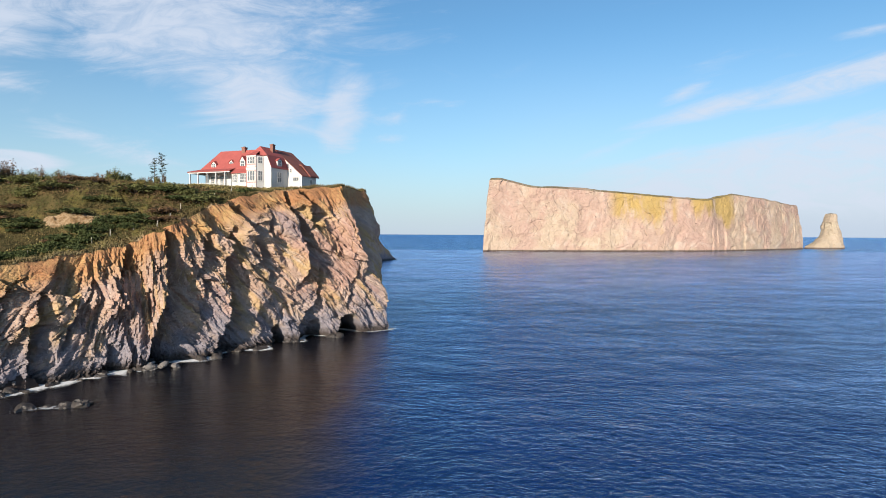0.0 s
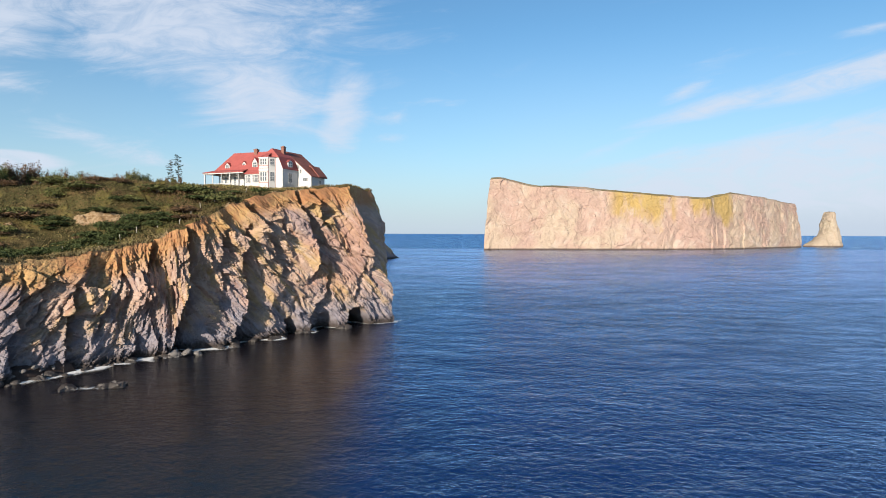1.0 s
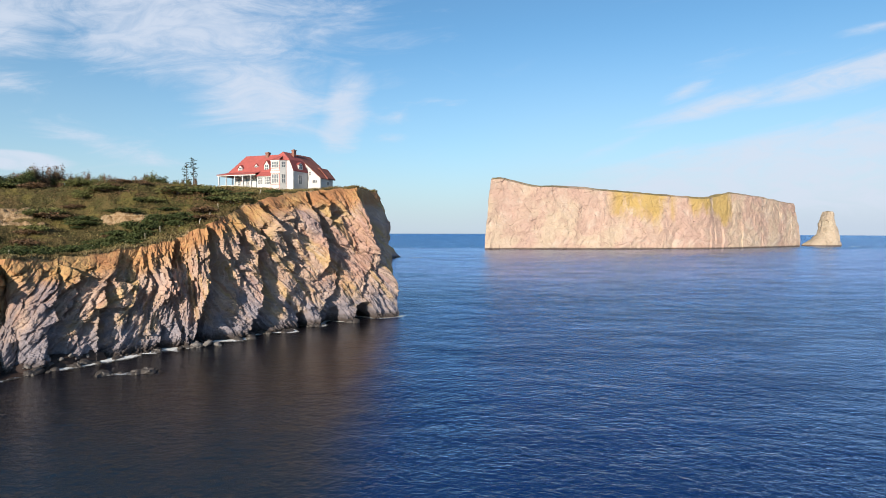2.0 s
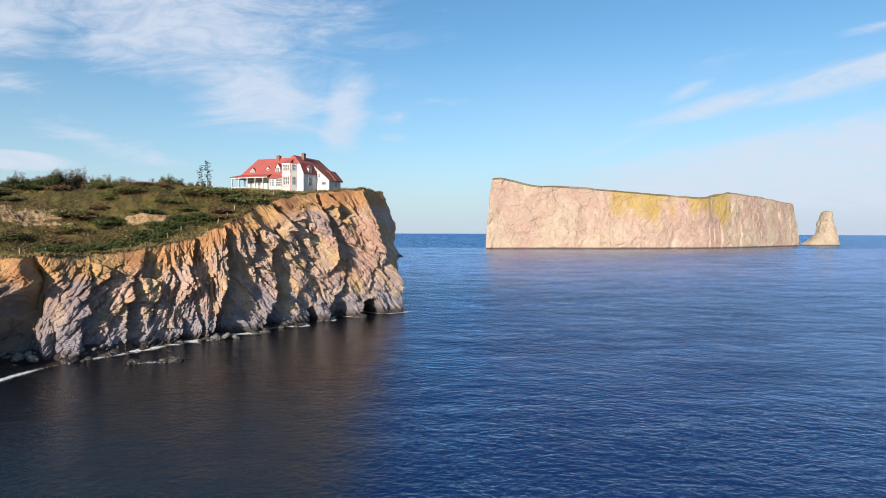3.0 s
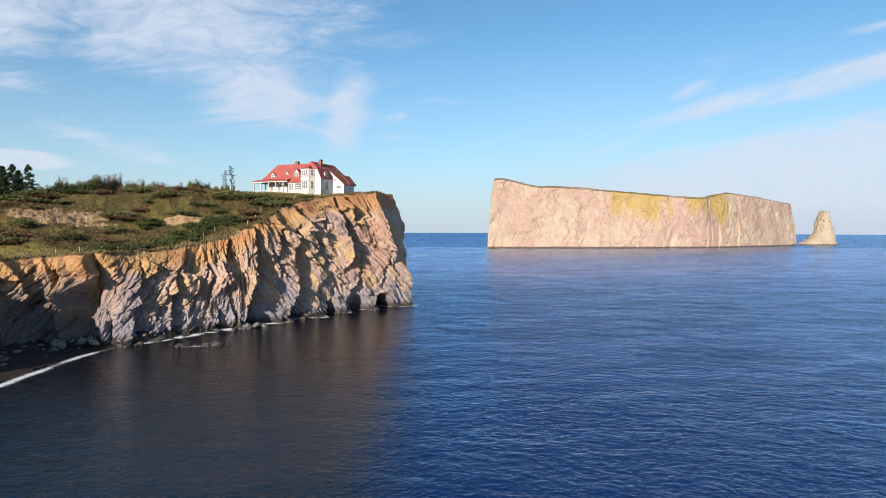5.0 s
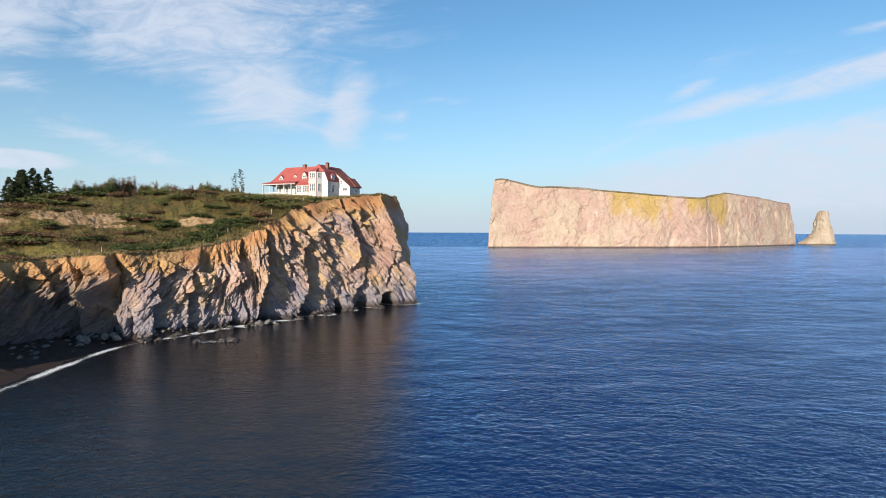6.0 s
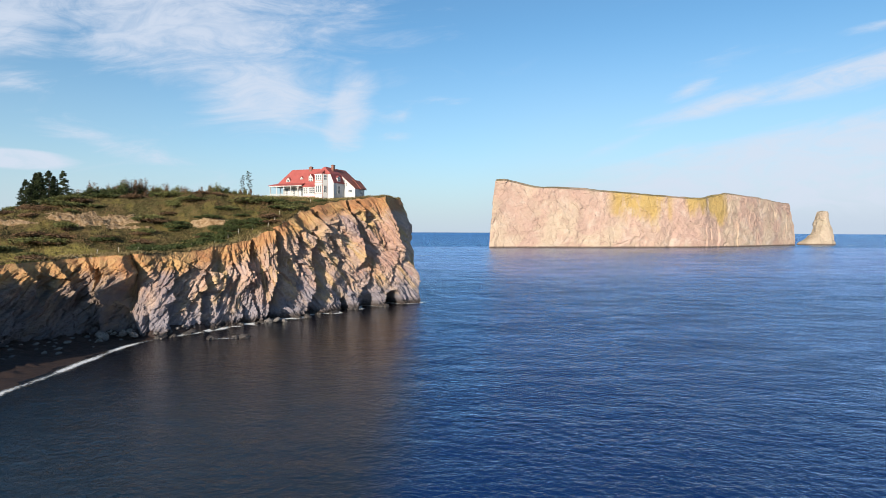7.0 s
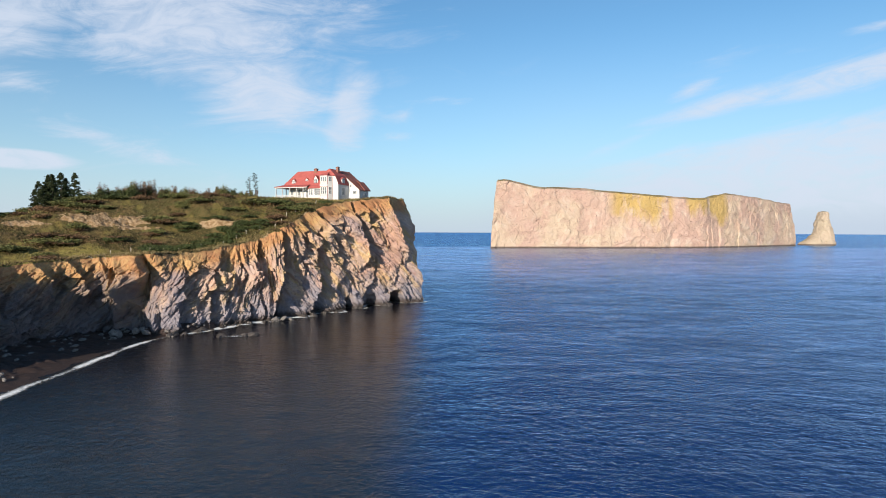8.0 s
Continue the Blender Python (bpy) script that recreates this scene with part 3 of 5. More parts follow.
RIBS_POINT = [
    (1.6, 1.0, 0.2, (0.66, 7.86), (0.43, 8.36), (0.12, 8.2)), (1.5, 0.35, 0.1, (0.82, 12.0), (0.6, 12.15), (0.45, 12.08)),
    (1.4, 0.5, 0.3, (0.34, 14.1), (0.0, 14.2)), (0.9, 0.5, 0.1, (0.55, 10.5), (0.2, 10.2)), (1.0, 0.6, 0.2, (1.0, 10.0), (0.85, 10.05)),
]
disp, hollow = np.zeros((NV, NU)), np.zeros((NV, NU))
warp = fbm(np.stack([S * 2.2, V * 3.5, S * 0], -1).reshape(-1, 3), 3, 0.5, 5).reshape(NV, NU)
ragged = fbm(np.stack([S * 9, V * 9, S * 0], -1).reshape(-1, 3), 4, 0.55, 6).reshape(NV, NU)
SW = S + 0.03 * warp + 0.035 * ragged


def follow(rows, k):
    """Value k of rows sorted by falling height, read at every height of the face."""
    return np.interp(V, [r[0] for r in rows[::-1]], [r[k] for r in rows[::-1]])


def ended(rows, soft_):
    """1 between the ends of a cleft or rib, 0 past them; a form that starts at the brow or the foot runs out there."""
    hi, lo = rows[0][0], rows[-1][0]
    up_end = 1 if hi >= 0.94 else 1 - smooth(V, hi - 0.3 * soft_, hi + soft_)
    return up_end * (1 if lo <= 0.06 else smooth(V, lo - soft_, lo + 0.3 * soft_))


for depth, *rows in CLEFTS_LOW + CLEFTS_POINT + CLEFTS_HEAD:
    near_, far_ = follow(rows, 1), follow(rows, 2)
    d = (SW - near_) / (far_ - near_)
    lip = 0.3 * np.clip(1 + (SW - near_) / 0.45, 0, 1) ** 1.3 * (d < 0) + (0.3 - 1.3 * np.clip(d / 0.22, 0, 1)) * ((d >= 0) & (d < 0.22)) - np.clip((1 - d) / 0.78, 0, 1) ** 1.15 * (d >= 0.22)
    disp += 1.3 * depth * lip * ended(rows, 0.06)
    hollow = np.maximum(hollow, ((d > 0) & (d < 1)) * ended(rows, 0.06))
for high_, gentle, steep, *rows in RIBS_LOW + RIBS_POINT:
    d = SW - follow(rows, 1)
    disp += high_ * np.where(d < 0, np.clip(1 + d / gentle, 0, 1), np.clip(1 - d / steep, 0, 1)) * ended(rows, 0.08)
disp -= 2.0 * smooth(S, 13.7, 14.1) * (1 - smooth(S, 15.0, 15.5)) * smooth(V, 0.42, 0.6)
# the lower half of the point is one sound bulging wall
sound = smooth(S, 10.3, 10.9) * (1 - smooth(S, 13.3, 13.8)) * (1 - smooth(V, 0.34, 0.52))
disp = disp * (1 - 0.15 * sound) + 0.7 * sound
body = face.reshape(-1, 3)
along = S.reshape(-1) * 8.6
rise = (V * top[:, 2]).reshape(-1)
sway = 1.0 * fbm(body * 0.12, 2, 0.5, 15)
tilt_ = (-0.6 + 1.35 * smooth(S, 6.5, 10.5)).reshape(-1)      # beds dip one way on the terrace, the other at the point
leanx, up_ = along + tilt_ * rise + sway, rise + 0.8 * fbm(body * 0.15 + 9, 2, 0.5, 16)


def facets(w_, h_, seed, turn=0.0):
    """Leaning slabs of the face, about w_ by h_ metres."""
    return blocks(np.stack([(leanx - turn * rise) / w_, (up_ + 0.5 * turn * along) / h_, leanx * 0 + 0.5], 1), seed, 4.2, 0.45)


b0, e0 = facets(6.0, 8, 29, 0.1)
b1, e1 = facets(3.0, 6.0, 11, -0.1)
b2, e2 = facets(1.4, 3.0, 23, 0.2)
b3, e3 = facets(0.65, 1.5, 41, 0.3)
b4, e4 = blocks(body * 2.6, 47)


crack = np.clip(0.2 + fbm(body * 0.12, 2, 0.5, 18), 0, 1)
low_ = (0.5 + 0.5 * smooth(V, 0.3, 0.6)).reshape(-1)
rough_ = low_ * (0.9 * b0 + 0.6 * b1) + 0.3 * b2 + 0.16 * b3 + 0.05 * b4 - crack * (0.5 * (1 - e1) + 0.45 * (1 - e2) + 0.12 * (1 - e3)) + 0.3 * fbm(body * 0.5, 5, 0.6, 7)
soft = ((1 - 0.5 * smooth(V, 0.8, 0.98)) * (1 - 0.2 * hollow)).reshape(-1)
disp += (rough_ * soft * (1 - 0.5 * smooth(S, 13.6, 14.2)).reshape(-1)).reshape(NV, NU) * (0.35 + 0.65 * smooth(1 - V, 0.0, 0.05))
disp *= 1 - 0.45 * smooth(V, 0.9, 1.0)
# sea caves at the foot of the point
for sc, half, high, deep in ((13.14, 0.31, 0.16, 9.0), (12.4, 0.22, 0.15, 3.5), (11.53, 0.17, 0.15, 4.0)):
    q = np.sqrt(((S - sc) / half) ** 2 + (V / high) ** 2 * (V > 0))
    disp -= deep * (1 - smooth(q, 0.8, 1.1))
face[..., 0] += outw[:, 0] * disp
face[..., 1] += outw[:, 1] * disp
face[..., 2] += 0.3 * fbm(np.stack([S * 6, V * 0, S * 0], -1).reshape(-1, 3), 3, 0.5, 9).reshape(NV, NU) * smooth(V, 0.7, 1)
tagged(new("cliff", grid_mesh("cliff", face, CLIFF, (("brow", np.clip(1 - (face[-1][None, :, 2] - face[..., 2]) / 8, 0, 1)), ("lean", leanx.reshape(NV, NU))), flat=True)), "orange and grey broken sandstone cliff above the sea", "cliff", kind="structure")

# turf on top, swept inland from the brow
INLAND = np.array([-0.80, 0.60])
edge = face[-1]
calm = np.stack([np.convolve(np.pad(edge[:, a], 60, "edge"), np.ones(121) / 121, "valid") for a in (0, 1)], 1)
shift = (edge[:, :2] - calm) @ INLAND
DIST = np.concatenate([[0.0, 0.2], np.linspace(0, 60, 150)[1:], np.geomspace(62, 320, 24)])


def ground_height(x, y, ze, d):
    """Height of the turf: a terrace behind the brow, a bank, then the plateau."""
    plateau = 29.9 + 1.4 * smooth(y, 126, 138) - 1.5 * smooth(-x, 62, 80) - 0.26 * np.maximum(0, -x - 98) - 0.05 * np.maximum(0, 75 - y) + 0.7 * np.sin(x * 0.07 + 1) * smooth(-x, 60, 90)
    plateau = np.minimum(np.maximum(plateau, 16), 32)
    d0 = np.interp(ze, [14, 16.2, 18.5, 22], [12, 5, 0.5, 0])
    d1 = np.interp(ze, [14, 16.2, 18.5, 22, 27, 31], [55, 48, 25, 19, 12, 8])
    t = np.clip((d - d0) / (d1 - d0), 0, 1)
    return ze + np.maximum(plateau - ze, 0.05) * (0.35 * t + 0.65 * t * t * (3 - 2 * t))


gx = edge[None, :, 0] + INLAND[0] * DIST[:, None]
gy = edge[None, :, 1] + INLAND[1] * DIST[:, None]
zedge = np.convolve(np.pad(edge[:, 2], 40, "edge"), np.ones(81) / 81, "valid")
w_in = smooth(DIST, 0, 4)[:, None]
ze = edge[None, :, 2] * (1 - w_in) + zedge[None] * w_in
gz = ground_height(gx, gy, ze, np.maximum(DIST[:, None] + shift[None] * smooth(DIST, 0, 8)[:, None], 0))
gp = np.stack([gx, gy, gx * 0], -1).reshape(-1, 3)
lump = (0.55 * fbm(gp * 0.16, 4, 0.5, 51) + 0.22 * fbm(gp * 0.9, 3, 0.5, 53)).reshape(gx.shape)
lump = lump * (1 - 0.7 * smooth(gy, 108, 118) * smooth(gx, -80, -68))
gz = gz + lump * smooth(DIST, 0.5, 5)[:, None] + 0.25 * smooth(DIST, 0.0, 0.3)[:, None]
# eroded sandy banks in the slope
bare = np.zeros_like(gx)
frag = fbm(gp * 0.35, 4, 0.55, 57).reshape(gx.shape)
step2_, _ = blocks(np.stack([gx * 1.6, gy * 1.6, gz * 2.4], -1).reshape(-1, 3), 63)
step_, _ = blocks(np.stack([gx * 0.6, gy * 0.6, gz * 0.9], -1).reshape(-1, 3), 61)
for bx, by, z0, rx, rz, turn in ((-62.0, 96.6, 22.9, 7.0, 0.95, 33), (-86, 91, 23.6, 10.5, 1.6, 42), (-76, 91, 21.6, 5, 0.5, 40), (-97, 84, 22.6, 6.0, 0.8, 45)):
    c_, s_ = math.cos(radians(turn)), math.sin(radians(turn))
    ax_, ay_ = (gx - bx) * c_ + (gy - by) * s_, (gy - by) * c_ - (gx - bx) * s_
    q = np.sqrt((ax_ / rx) ** 2 + ((gz - z0) / rz) ** 2 + (ay_ / 9) ** 4) + 0.5 * frag
    bare = np.maximum(bare, 1 - smooth(q, 0.5, 1.1))
    gz = gz + (1 - smooth(q, 0.5, 1.1)) * (0.2 * step_.reshape(gx.shape) + 0.12 * step2_.reshape(gx.shape) + 0.35)
bare = np.maximum(bare, (1 - smooth(DIST, 0.0, 1.5))[:, None] * np.clip(0.35 + 0.5 * frag, 0, 0.8))
meadow = np.clip((1 - smooth(st, 4.3, 5.2))[None] * (1 - smooth(DIST, 9, 17))[:, None] + 0.5 * smooth(frag, 0.35, 0.7) * (1 - bare), 0, 1)
ground = np.stack([gx, gy, gz], -1)
tagged(new("ground", grid_mesh("ground", ground, HEATH, (("bare", bare), ("meadow", meadow)))), "rough heath and dry grass on the headland", "ground", kind="structure")


def ground_at(x, y):
    """Height of the turf at a place (nearest point of the sheet)."""
    k = np.argmin((gx - x) ** 2 + (gy - y) ** 2)
    return float(gz.flat[k]), float(DIST[k // gx.shape[1]])


# ---- the great rock and its stack ----
FRONT = [(44, 658, 80), (58, 660, 80.5), (85, 663, 76), (105, 665, 72), (130, 668, 72), (200, 676, 67.5), (255, 683, 63.5), (312, 697, 60.5), (335, 712, 64), (362, 728, 69), (390, 746, 67.5), (450, 790, 63.5), (510, 838, 60)]
front, fst = spline(FRONT, 520)
NR = 130
ftan = np.gradient(front[:, :2], axis=0)
ftan /= np.linalg.norm(ftan, axis=1)[:, None]
fout = np.stack([ftan[:, 1], -ftan[:, 0]], 1)
vr = np.linspace(0, 1, NR)[:, None]
zr = -3 + vr * (front[:, 2] + 3)
lean = 7.0 * vr ** 1.3
rock = np.stack([front[:, 0] - fout[:, 0] * lean + 9 * vr ** 1.2 * (1 - smooth(fst, 0.3, 2.5)), front[:, 1] - fout[:, 1] * lean, zr], -1)
rp = rock.reshape(-1, 3)
rp = rp + 6 * np.stack([fbm(rp * 0.03, 3, 0.5, 68), fbm(rp * 0.03 + 5, 3, 0.5, 69), fbm(rp * 0.03 + 9, 3, 0.5, 70)], 1)
n1, j1 = blocks(rp * np.array([0.05, 0.05, 0.04]), 71)
n2, j2 = blocks(rp * np.array([0.14, 0.14, 0.12]), 73)
shelf, gap_ = blocks(rp * np.array([0.035, 0.035, 0.05]) + np.array([0, 0, 0.3]), 74)
dr = 1.6 * fbm(rp * np.array([0.02, 0.02, 0.02]), 4, 0.55, 75) + 0.35 * n1 + 0.25 * n2 + 0.25 * shelf - 0.6 * (1 - j1) * np.clip(fbm(rp * 0.02, 2, 0.5, 80), 0, 1) + 0.6 * fbm(rp * 0.09, 5, 0.62, 76) + 0.4 * fbm(rp * np.array([0.05, 0.05, 0.09]), 4, 0.55, 78, ridged=True)
dr = dr.reshape(NR, -1)
crook = (0.07 * fbm(rp * 0.06, 3, 0.55, 82)).reshape(NR, -1)
for sc, wd, dp in ((9.6, 0.08, 5.0), (7.75, 0.06, 2.4), (8.3, 0.06, 2.2), (7.3, 0.05, 2.0), (6.3, 0.1, 2.0)):
    dr -= dp * np.clip(1 - np.abs((fst[None] - sc - 0.25 * (vr - 0.2) - crook) / wd), 0, 1) * (1 - smooth(vr, 0.25, 0.7))
rock[..., 0] += fout[:, 0] * dr
rock[..., 1] += fout[:, 1] * dr
lat = np.concatenate([np.linspace(0, 1, 40)[1:]])[:, None]
roof = rock[-1][None] + np.stack([22 * lat + 0 * fout[:, 0], 72 * lat + 0 * fout[:, 1], -(2.5 + 0.12 * front[:, 2]) * lat ** 1.4 + 3.2 * smooth(lat, 0, 0.12)], -1)
roof[..., 2] += 0.8 * fbm(roof.reshape(-1, 3) * 0.06, 3, 0.5, 77).reshape(roof.shape[:2])
back = roof[-1][None] * np.array([1, 1, 0]) + np.stack([np.zeros((12, len(front)))] * 2 + [roof[-1, :, 2] * (1 - np.linspace(0, 1.05, 12)[:, None])], -1)
rock_all = np.concatenate([rock, roof, back[1:]], 0)
# close both ends by drawing the outline together
ends = []
for col, way in ((0, -1), (-1, 1)):
    prof = rock_all[:, col]
    mid_ = prof[[0, -1]].mean(0)
    cap = []
    for k in np.linspace(0, 1, 14)[1:]:
        c = prof.copy()
        c[:, :2] = prof[:, :2] + (mid_[:2] - prof[:, :2]) * k
        c[:, :2] += way * ftan[col] * (2.5 * np.sqrt(1 - (1 - k) ** 2))
        c[:, :2] += 1.2 * fbm(c * 0.07, 3, 0.5, 79)[:, None] * ftan[col]
        cap.append(c)
    ends.append(cap)
cols = np.concatenate([np.stack(ends[0][::-1], 1), rock_all, np.stack(ends[1], 1)], 1)
tagged(new("sea_rock", grid_mesh("sea_rock", cols, LIME, flat=True)), "huge pale pink limestone rock rising sheer from the sea", "rock island", kind="structure")

NS = 110
th = np.linspace(0, 2 * np.pi, NS + 1)[:-1]
hs = np.linspace(-3, 51.5, 70)[:, None]
f = np.clip(hs / 51.5, 0, 1)
left_r = 4.0 + 14.5 * (1 - f) + 17 * (1 - smooth(f, 0.0, 0.45)) ** 1.5
right_r = 6 + 12 * (1 - f) ** 1.2
sxs = 571 + np.where(np.cos(th) < 0, left_r, right_r) * np.cos(th)
sys_ = 872 + (9 + 9 * (1 - f)) * np.sin(th)
stack = np.stack([sxs, sys_, np.broadcast_to(hs, sxs.shape)], -1)
lid = []
for k in (0.66, 0.33, 0.02):
    c = stack[-1].copy()
    c[:, :2] = c[:, :2].mean(0) + (c[:, :2] - c[:, :2].mean(0)) * k
    c[:, 2] += 1.2 * (1 - k)
    lid.append(c)
stack = np.concatenate([stack, np.stack(lid, 0)], 0)
q = stack.reshape(-1, 3)
n1, j1 = blocks(q * np.array([0.08, 0.08, 0.05]), 81)
dd = (0.7 * n1 + 1.6 * fbm(q * 0.09, 5, 0.6, 83)).reshape(stack.shape[:2])
stack[..., 0] += np.cos(th) * dd
stack[..., 1] += np.sin(th) * dd
tagged(new("sea_stack", grid_mesh("sea_stack", stack, LIME, flat=True, wrap=True)), "tall pointed limestone stack beside the great rock", "sea stack", kind="structure")

# dark cape far behind the point
u = np.linspace(0, 1, 90)[None]
w = np.linspace(0, 1, 40)[:, None]
high = np.interp(u, [0, 0.68, 0.75, 0.8, 0.9, 1], [34, 32, 19, 14.5, 9, 1.5])
cape = np.stack([-76.5 + 42 * u - 4.0 * w + 0 * u, 340 + 120 * u - 2 * w, -1 + (high + 1) * w], -1)
cq = cape.reshape(-1, 3)
bump_ = (1.6 * fbm(cq * 0.09, 4, 0.5, 91) + 0.8 * blocks(cq * 0.15, 93)[0]).reshape(40, 90)
cape[..., 0] += bump_
kk = np.linspace(0, 1, 12)[1:, None]
capetop = cape[-1][None] + np.stack([-60 * kk + 0 * u, 25 * kk + 0 * u, 1.5 * kk * np.ones_like(u)], -1)
tagged(new("far_cape", grid_mesh("far_cape", np.concatenate([cape, capetop], 0), CLIFF, (("brow", np.zeros((51, 90))), ("lean", np.zeros((51, 90)) + u * 40)), flat=True)), "shaded rocky cape behind the headland", "cape", kind="structure")


# ---- the house ----
def box(bm, x0, x1, y0, y1, z0, z1):
    vs = [bm.verts.new((x, y, z)) for z in (z0, z1) for x, y in ((x0, y0), (x1, y0), (x1, y1), (x0, y1))]
    for f in ((3, 2, 1, 0), (4, 5, 6, 7), (0, 1, 5, 4), (1, 2, 6, 5), (2, 3, 7, 6), (3, 0, 4, 7)):
        bm.faces.new([vs[i] for i in f])
    return vs


def boxes(*rows):
    bm = bmesh.new()
    for r in rows:
        box(bm, *r)
    return bm


def prism(outline, y0, y1):
    """An outline in x and z, drawn out along y."""
    bm = bmesh.new()
    a = [bm.verts.new((x, y0, z)) for x, z in outline]
    b = [bm.verts.new((x, y1, z)) for x, z in outline]
    bm.faces.new(a), bm.faces.new(b[::-1])
    for i in range(len(a)):
        bm.faces.new((a[i - 1], b[i - 1], b[i], a[i]))
    bmesh.ops.recalc_face_normals(bm, faces=bm.faces[:])
    return bm


def slab(faces, thick=0.14):
    """Roof planes with thickness: each face is a corner list, thickened downwards."""
    bm = bmesh.new()
    for f in faces:
        t = [bm.verts.new(c) for c in f]
        u = [bm.verts.new((c[0], c[1], c[2] - thick)) for c in f]
        bm.faces.new(t), bm.faces.new(u[::-1])
        for i in range(len(f)):
            bm.faces.new((t[i - 1], u[i - 1], u[i], t[i]))
    bmesh.ops.recalc_face_normals(bm, faces=bm.faces[:])
    return bm


def slabs(faces, thick=0.14):
    """One thick plane for each face."""
    return [slab([f], thick) for f in faces]


def roof_parts(name, planes, material, parent, label=""):
    """Every roof plane as a part of its own."""
    for plane in planes:
        part(name, plane, material, parent, label)


house = new("house")
house.matrix_world = pose(-37.2, 128.2, 31.1, 0, 0, -22.0) @ Matrix.Diagonal((0.845, 1.2, 1.06, 1.0))
tagged(house, "white wooden villa with red roofs on the cliff top", "house")
# x runs to the seaward end, y away from the front
wall = part("wall", boxes((-23.4, -7.5, 2.0, 9.0, -0.6, 3.6)), SIDING, house)
wall = part("wall", boxes((-12.5, -7.3, -0.2, 2.1, -0.6, 3.0)), SIDING, house, "glazed sun porch wall")
wall = part("wall", prism([(-7.4, -0.6), (0, -0.6), (0, 4.0), (-1.2, 6.2), (-7.4, 6.0)], 0.0, 4.9), SIDING, house)
wall = part("wall", prism([(-7.4, -0.6), (4.5, -0.6), (4.5, 2.5), (-3.9, 8.05), (-7.4, 5.6)], 4.8, 9.4), SIDING, house)
bm = bmesh.new()
plan = [(-7.2, 0.1), (-6.3, -1.3), (-3.3, -1.3), (-2.25, 0.1)]
lo, hi = [bm.verts.new((x, y, -0.6)) for x, y in plan], [bm.verts.new((x, y, 6.3)) for x, y in plan]
bm.faces.new(hi), bm.faces.new(lo[::-1])
for i in range(4):
    bm.faces.new((lo[i - 1], lo[i], hi[i], hi[i - 1]))
bmesh.ops.recalc_face_normals(bm, faces=bm.faces[:])
bay = part("bay", bm, SIDING, house, "two-storey canted white bay")
part("cornice", boxes((-6.4, -3.2, -1.42, -1.28, 6.0, 6.34)), WHITE, bay)
part("band", boxes((-6.4, -3.2, -1.38, -1.28, 3.3, 3.75)), WHITE, bay)
for x, y in ((-6.3, -1.3), (-3.3, -1.3), (-2.25, 0.06), (-7.2, 0.06)):
    part("corner_trim", boxes((x - 0.07, x + 0.07, y - 0.06, y + 0.06, -0.6, 6.0)), PINK, bay, "faded red corner board")
for z in (0.75, 3.15, 3.82, 4.4):
    part("trim_strip", boxes((-6.22, -3.38, -1.39, -1.29, z - 0.06, z + 0.06)), PINK, bay, "faded red trim strip")
part("skirting", boxes((-12.5, -7.3, -0.27, -0.2, -0.1, 0.15)), PINK, house, "faded red skirting board")
part("step", boxes((-29.2, -26.45, 0.2, 2.2, -0.9, -0.1), (-28.0, -26.45, 0.2, 2.2, -0.1, 0.1), (-29.2, -26.45, 0.12, 0.2, -0.9, 0.75)), WHITE, house, "white wooden steps at the porch end")

# roofs: long front range with a hip over the porch, gambrel over the cross wing, long slope over the rear wing
roof_parts("roof", slabs([
    [(-4, 3.3, 8.2), (-20.6, 3.3, 8.2), (-24.2, 0.6, 4.05), (-4, 0.6, 4.05)],
    [(-12.3, 0.6, 4.05), (-24.2, 0.6, 4.05), (-26.7, -1.0, 3.45), (-12.3, -1.0, 3.45)],
    [(-20.6, 3.3, 8.2), (-20.6, 5.5, 8.2), (-24.2, 9.2, 4.05), (-24.2, 0.6, 4.05)], [(-24.2, 0.6, 4.05), (-24.2, 9.2, 4.05), (-26.7, 10.2, 3.45), (-26.7, -1.0, 3.45)],
    [(-20.6, 5.5, 8.2), (-4, 5.5, 8.2), (-4, 9.6, 3.4), (-24.2, 9.2, 4.05)], [(-20.6, 5.5, 8.2), (-20.6, 3.3, 8.2), (-4, 3.3, 8.2), (-4, 5.5, 8.2)]]), RED, house, "red shingled hip roof")
roof_parts("roof", slabs([[(-12.6, -0.5, 2.95), (-7.2, -0.5, 2.95), (-7.2, 1.6, 4.8), (-12.6, 1.6, 4.8)]]), RED, house, "low red roof of the sun porch")
roof_parts("roof", slabs([
    [(-4.3, 0.7, 8.4), (-1.1, -0.25, 6.4), (-1.1, 5.0, 6.4), (-4.3, 5.0, 8.4)], [(-7.7, -0.25, 6.15), (-1.1, -0.25, 6.4), (-4.3, 0.7, 8.4)], [(-1.1, -0.25, 6.4), (0.3, -0.25, 3.85), (0.3, 5.0, 3.85), (-1.1, 5.0, 6.4)],
    [(-7.7, -0.25, 6.15), (-4.3, 0.7, 8.4), (-4.3, 5.0, 8.4), (-7.7, 5.0, 6.15)]]), RED, house, "red gambrel roof of the cross wing")
roof_parts("roof", slabs([[(-3.9, 4.6, 8.25), (4.9, 4.6, 2.45), (4.9, 9.8, 2.45), (-3.9, 9.8, 8.25)], [(-7.7, 4.6, 5.6), (-3.9, 4.6, 8.25), (-3.9, 9.8, 8.25), (-7.7, 9.8, 5.6)]]), OLD_RED, house, "long weathered brownish red slope over the rear wing")
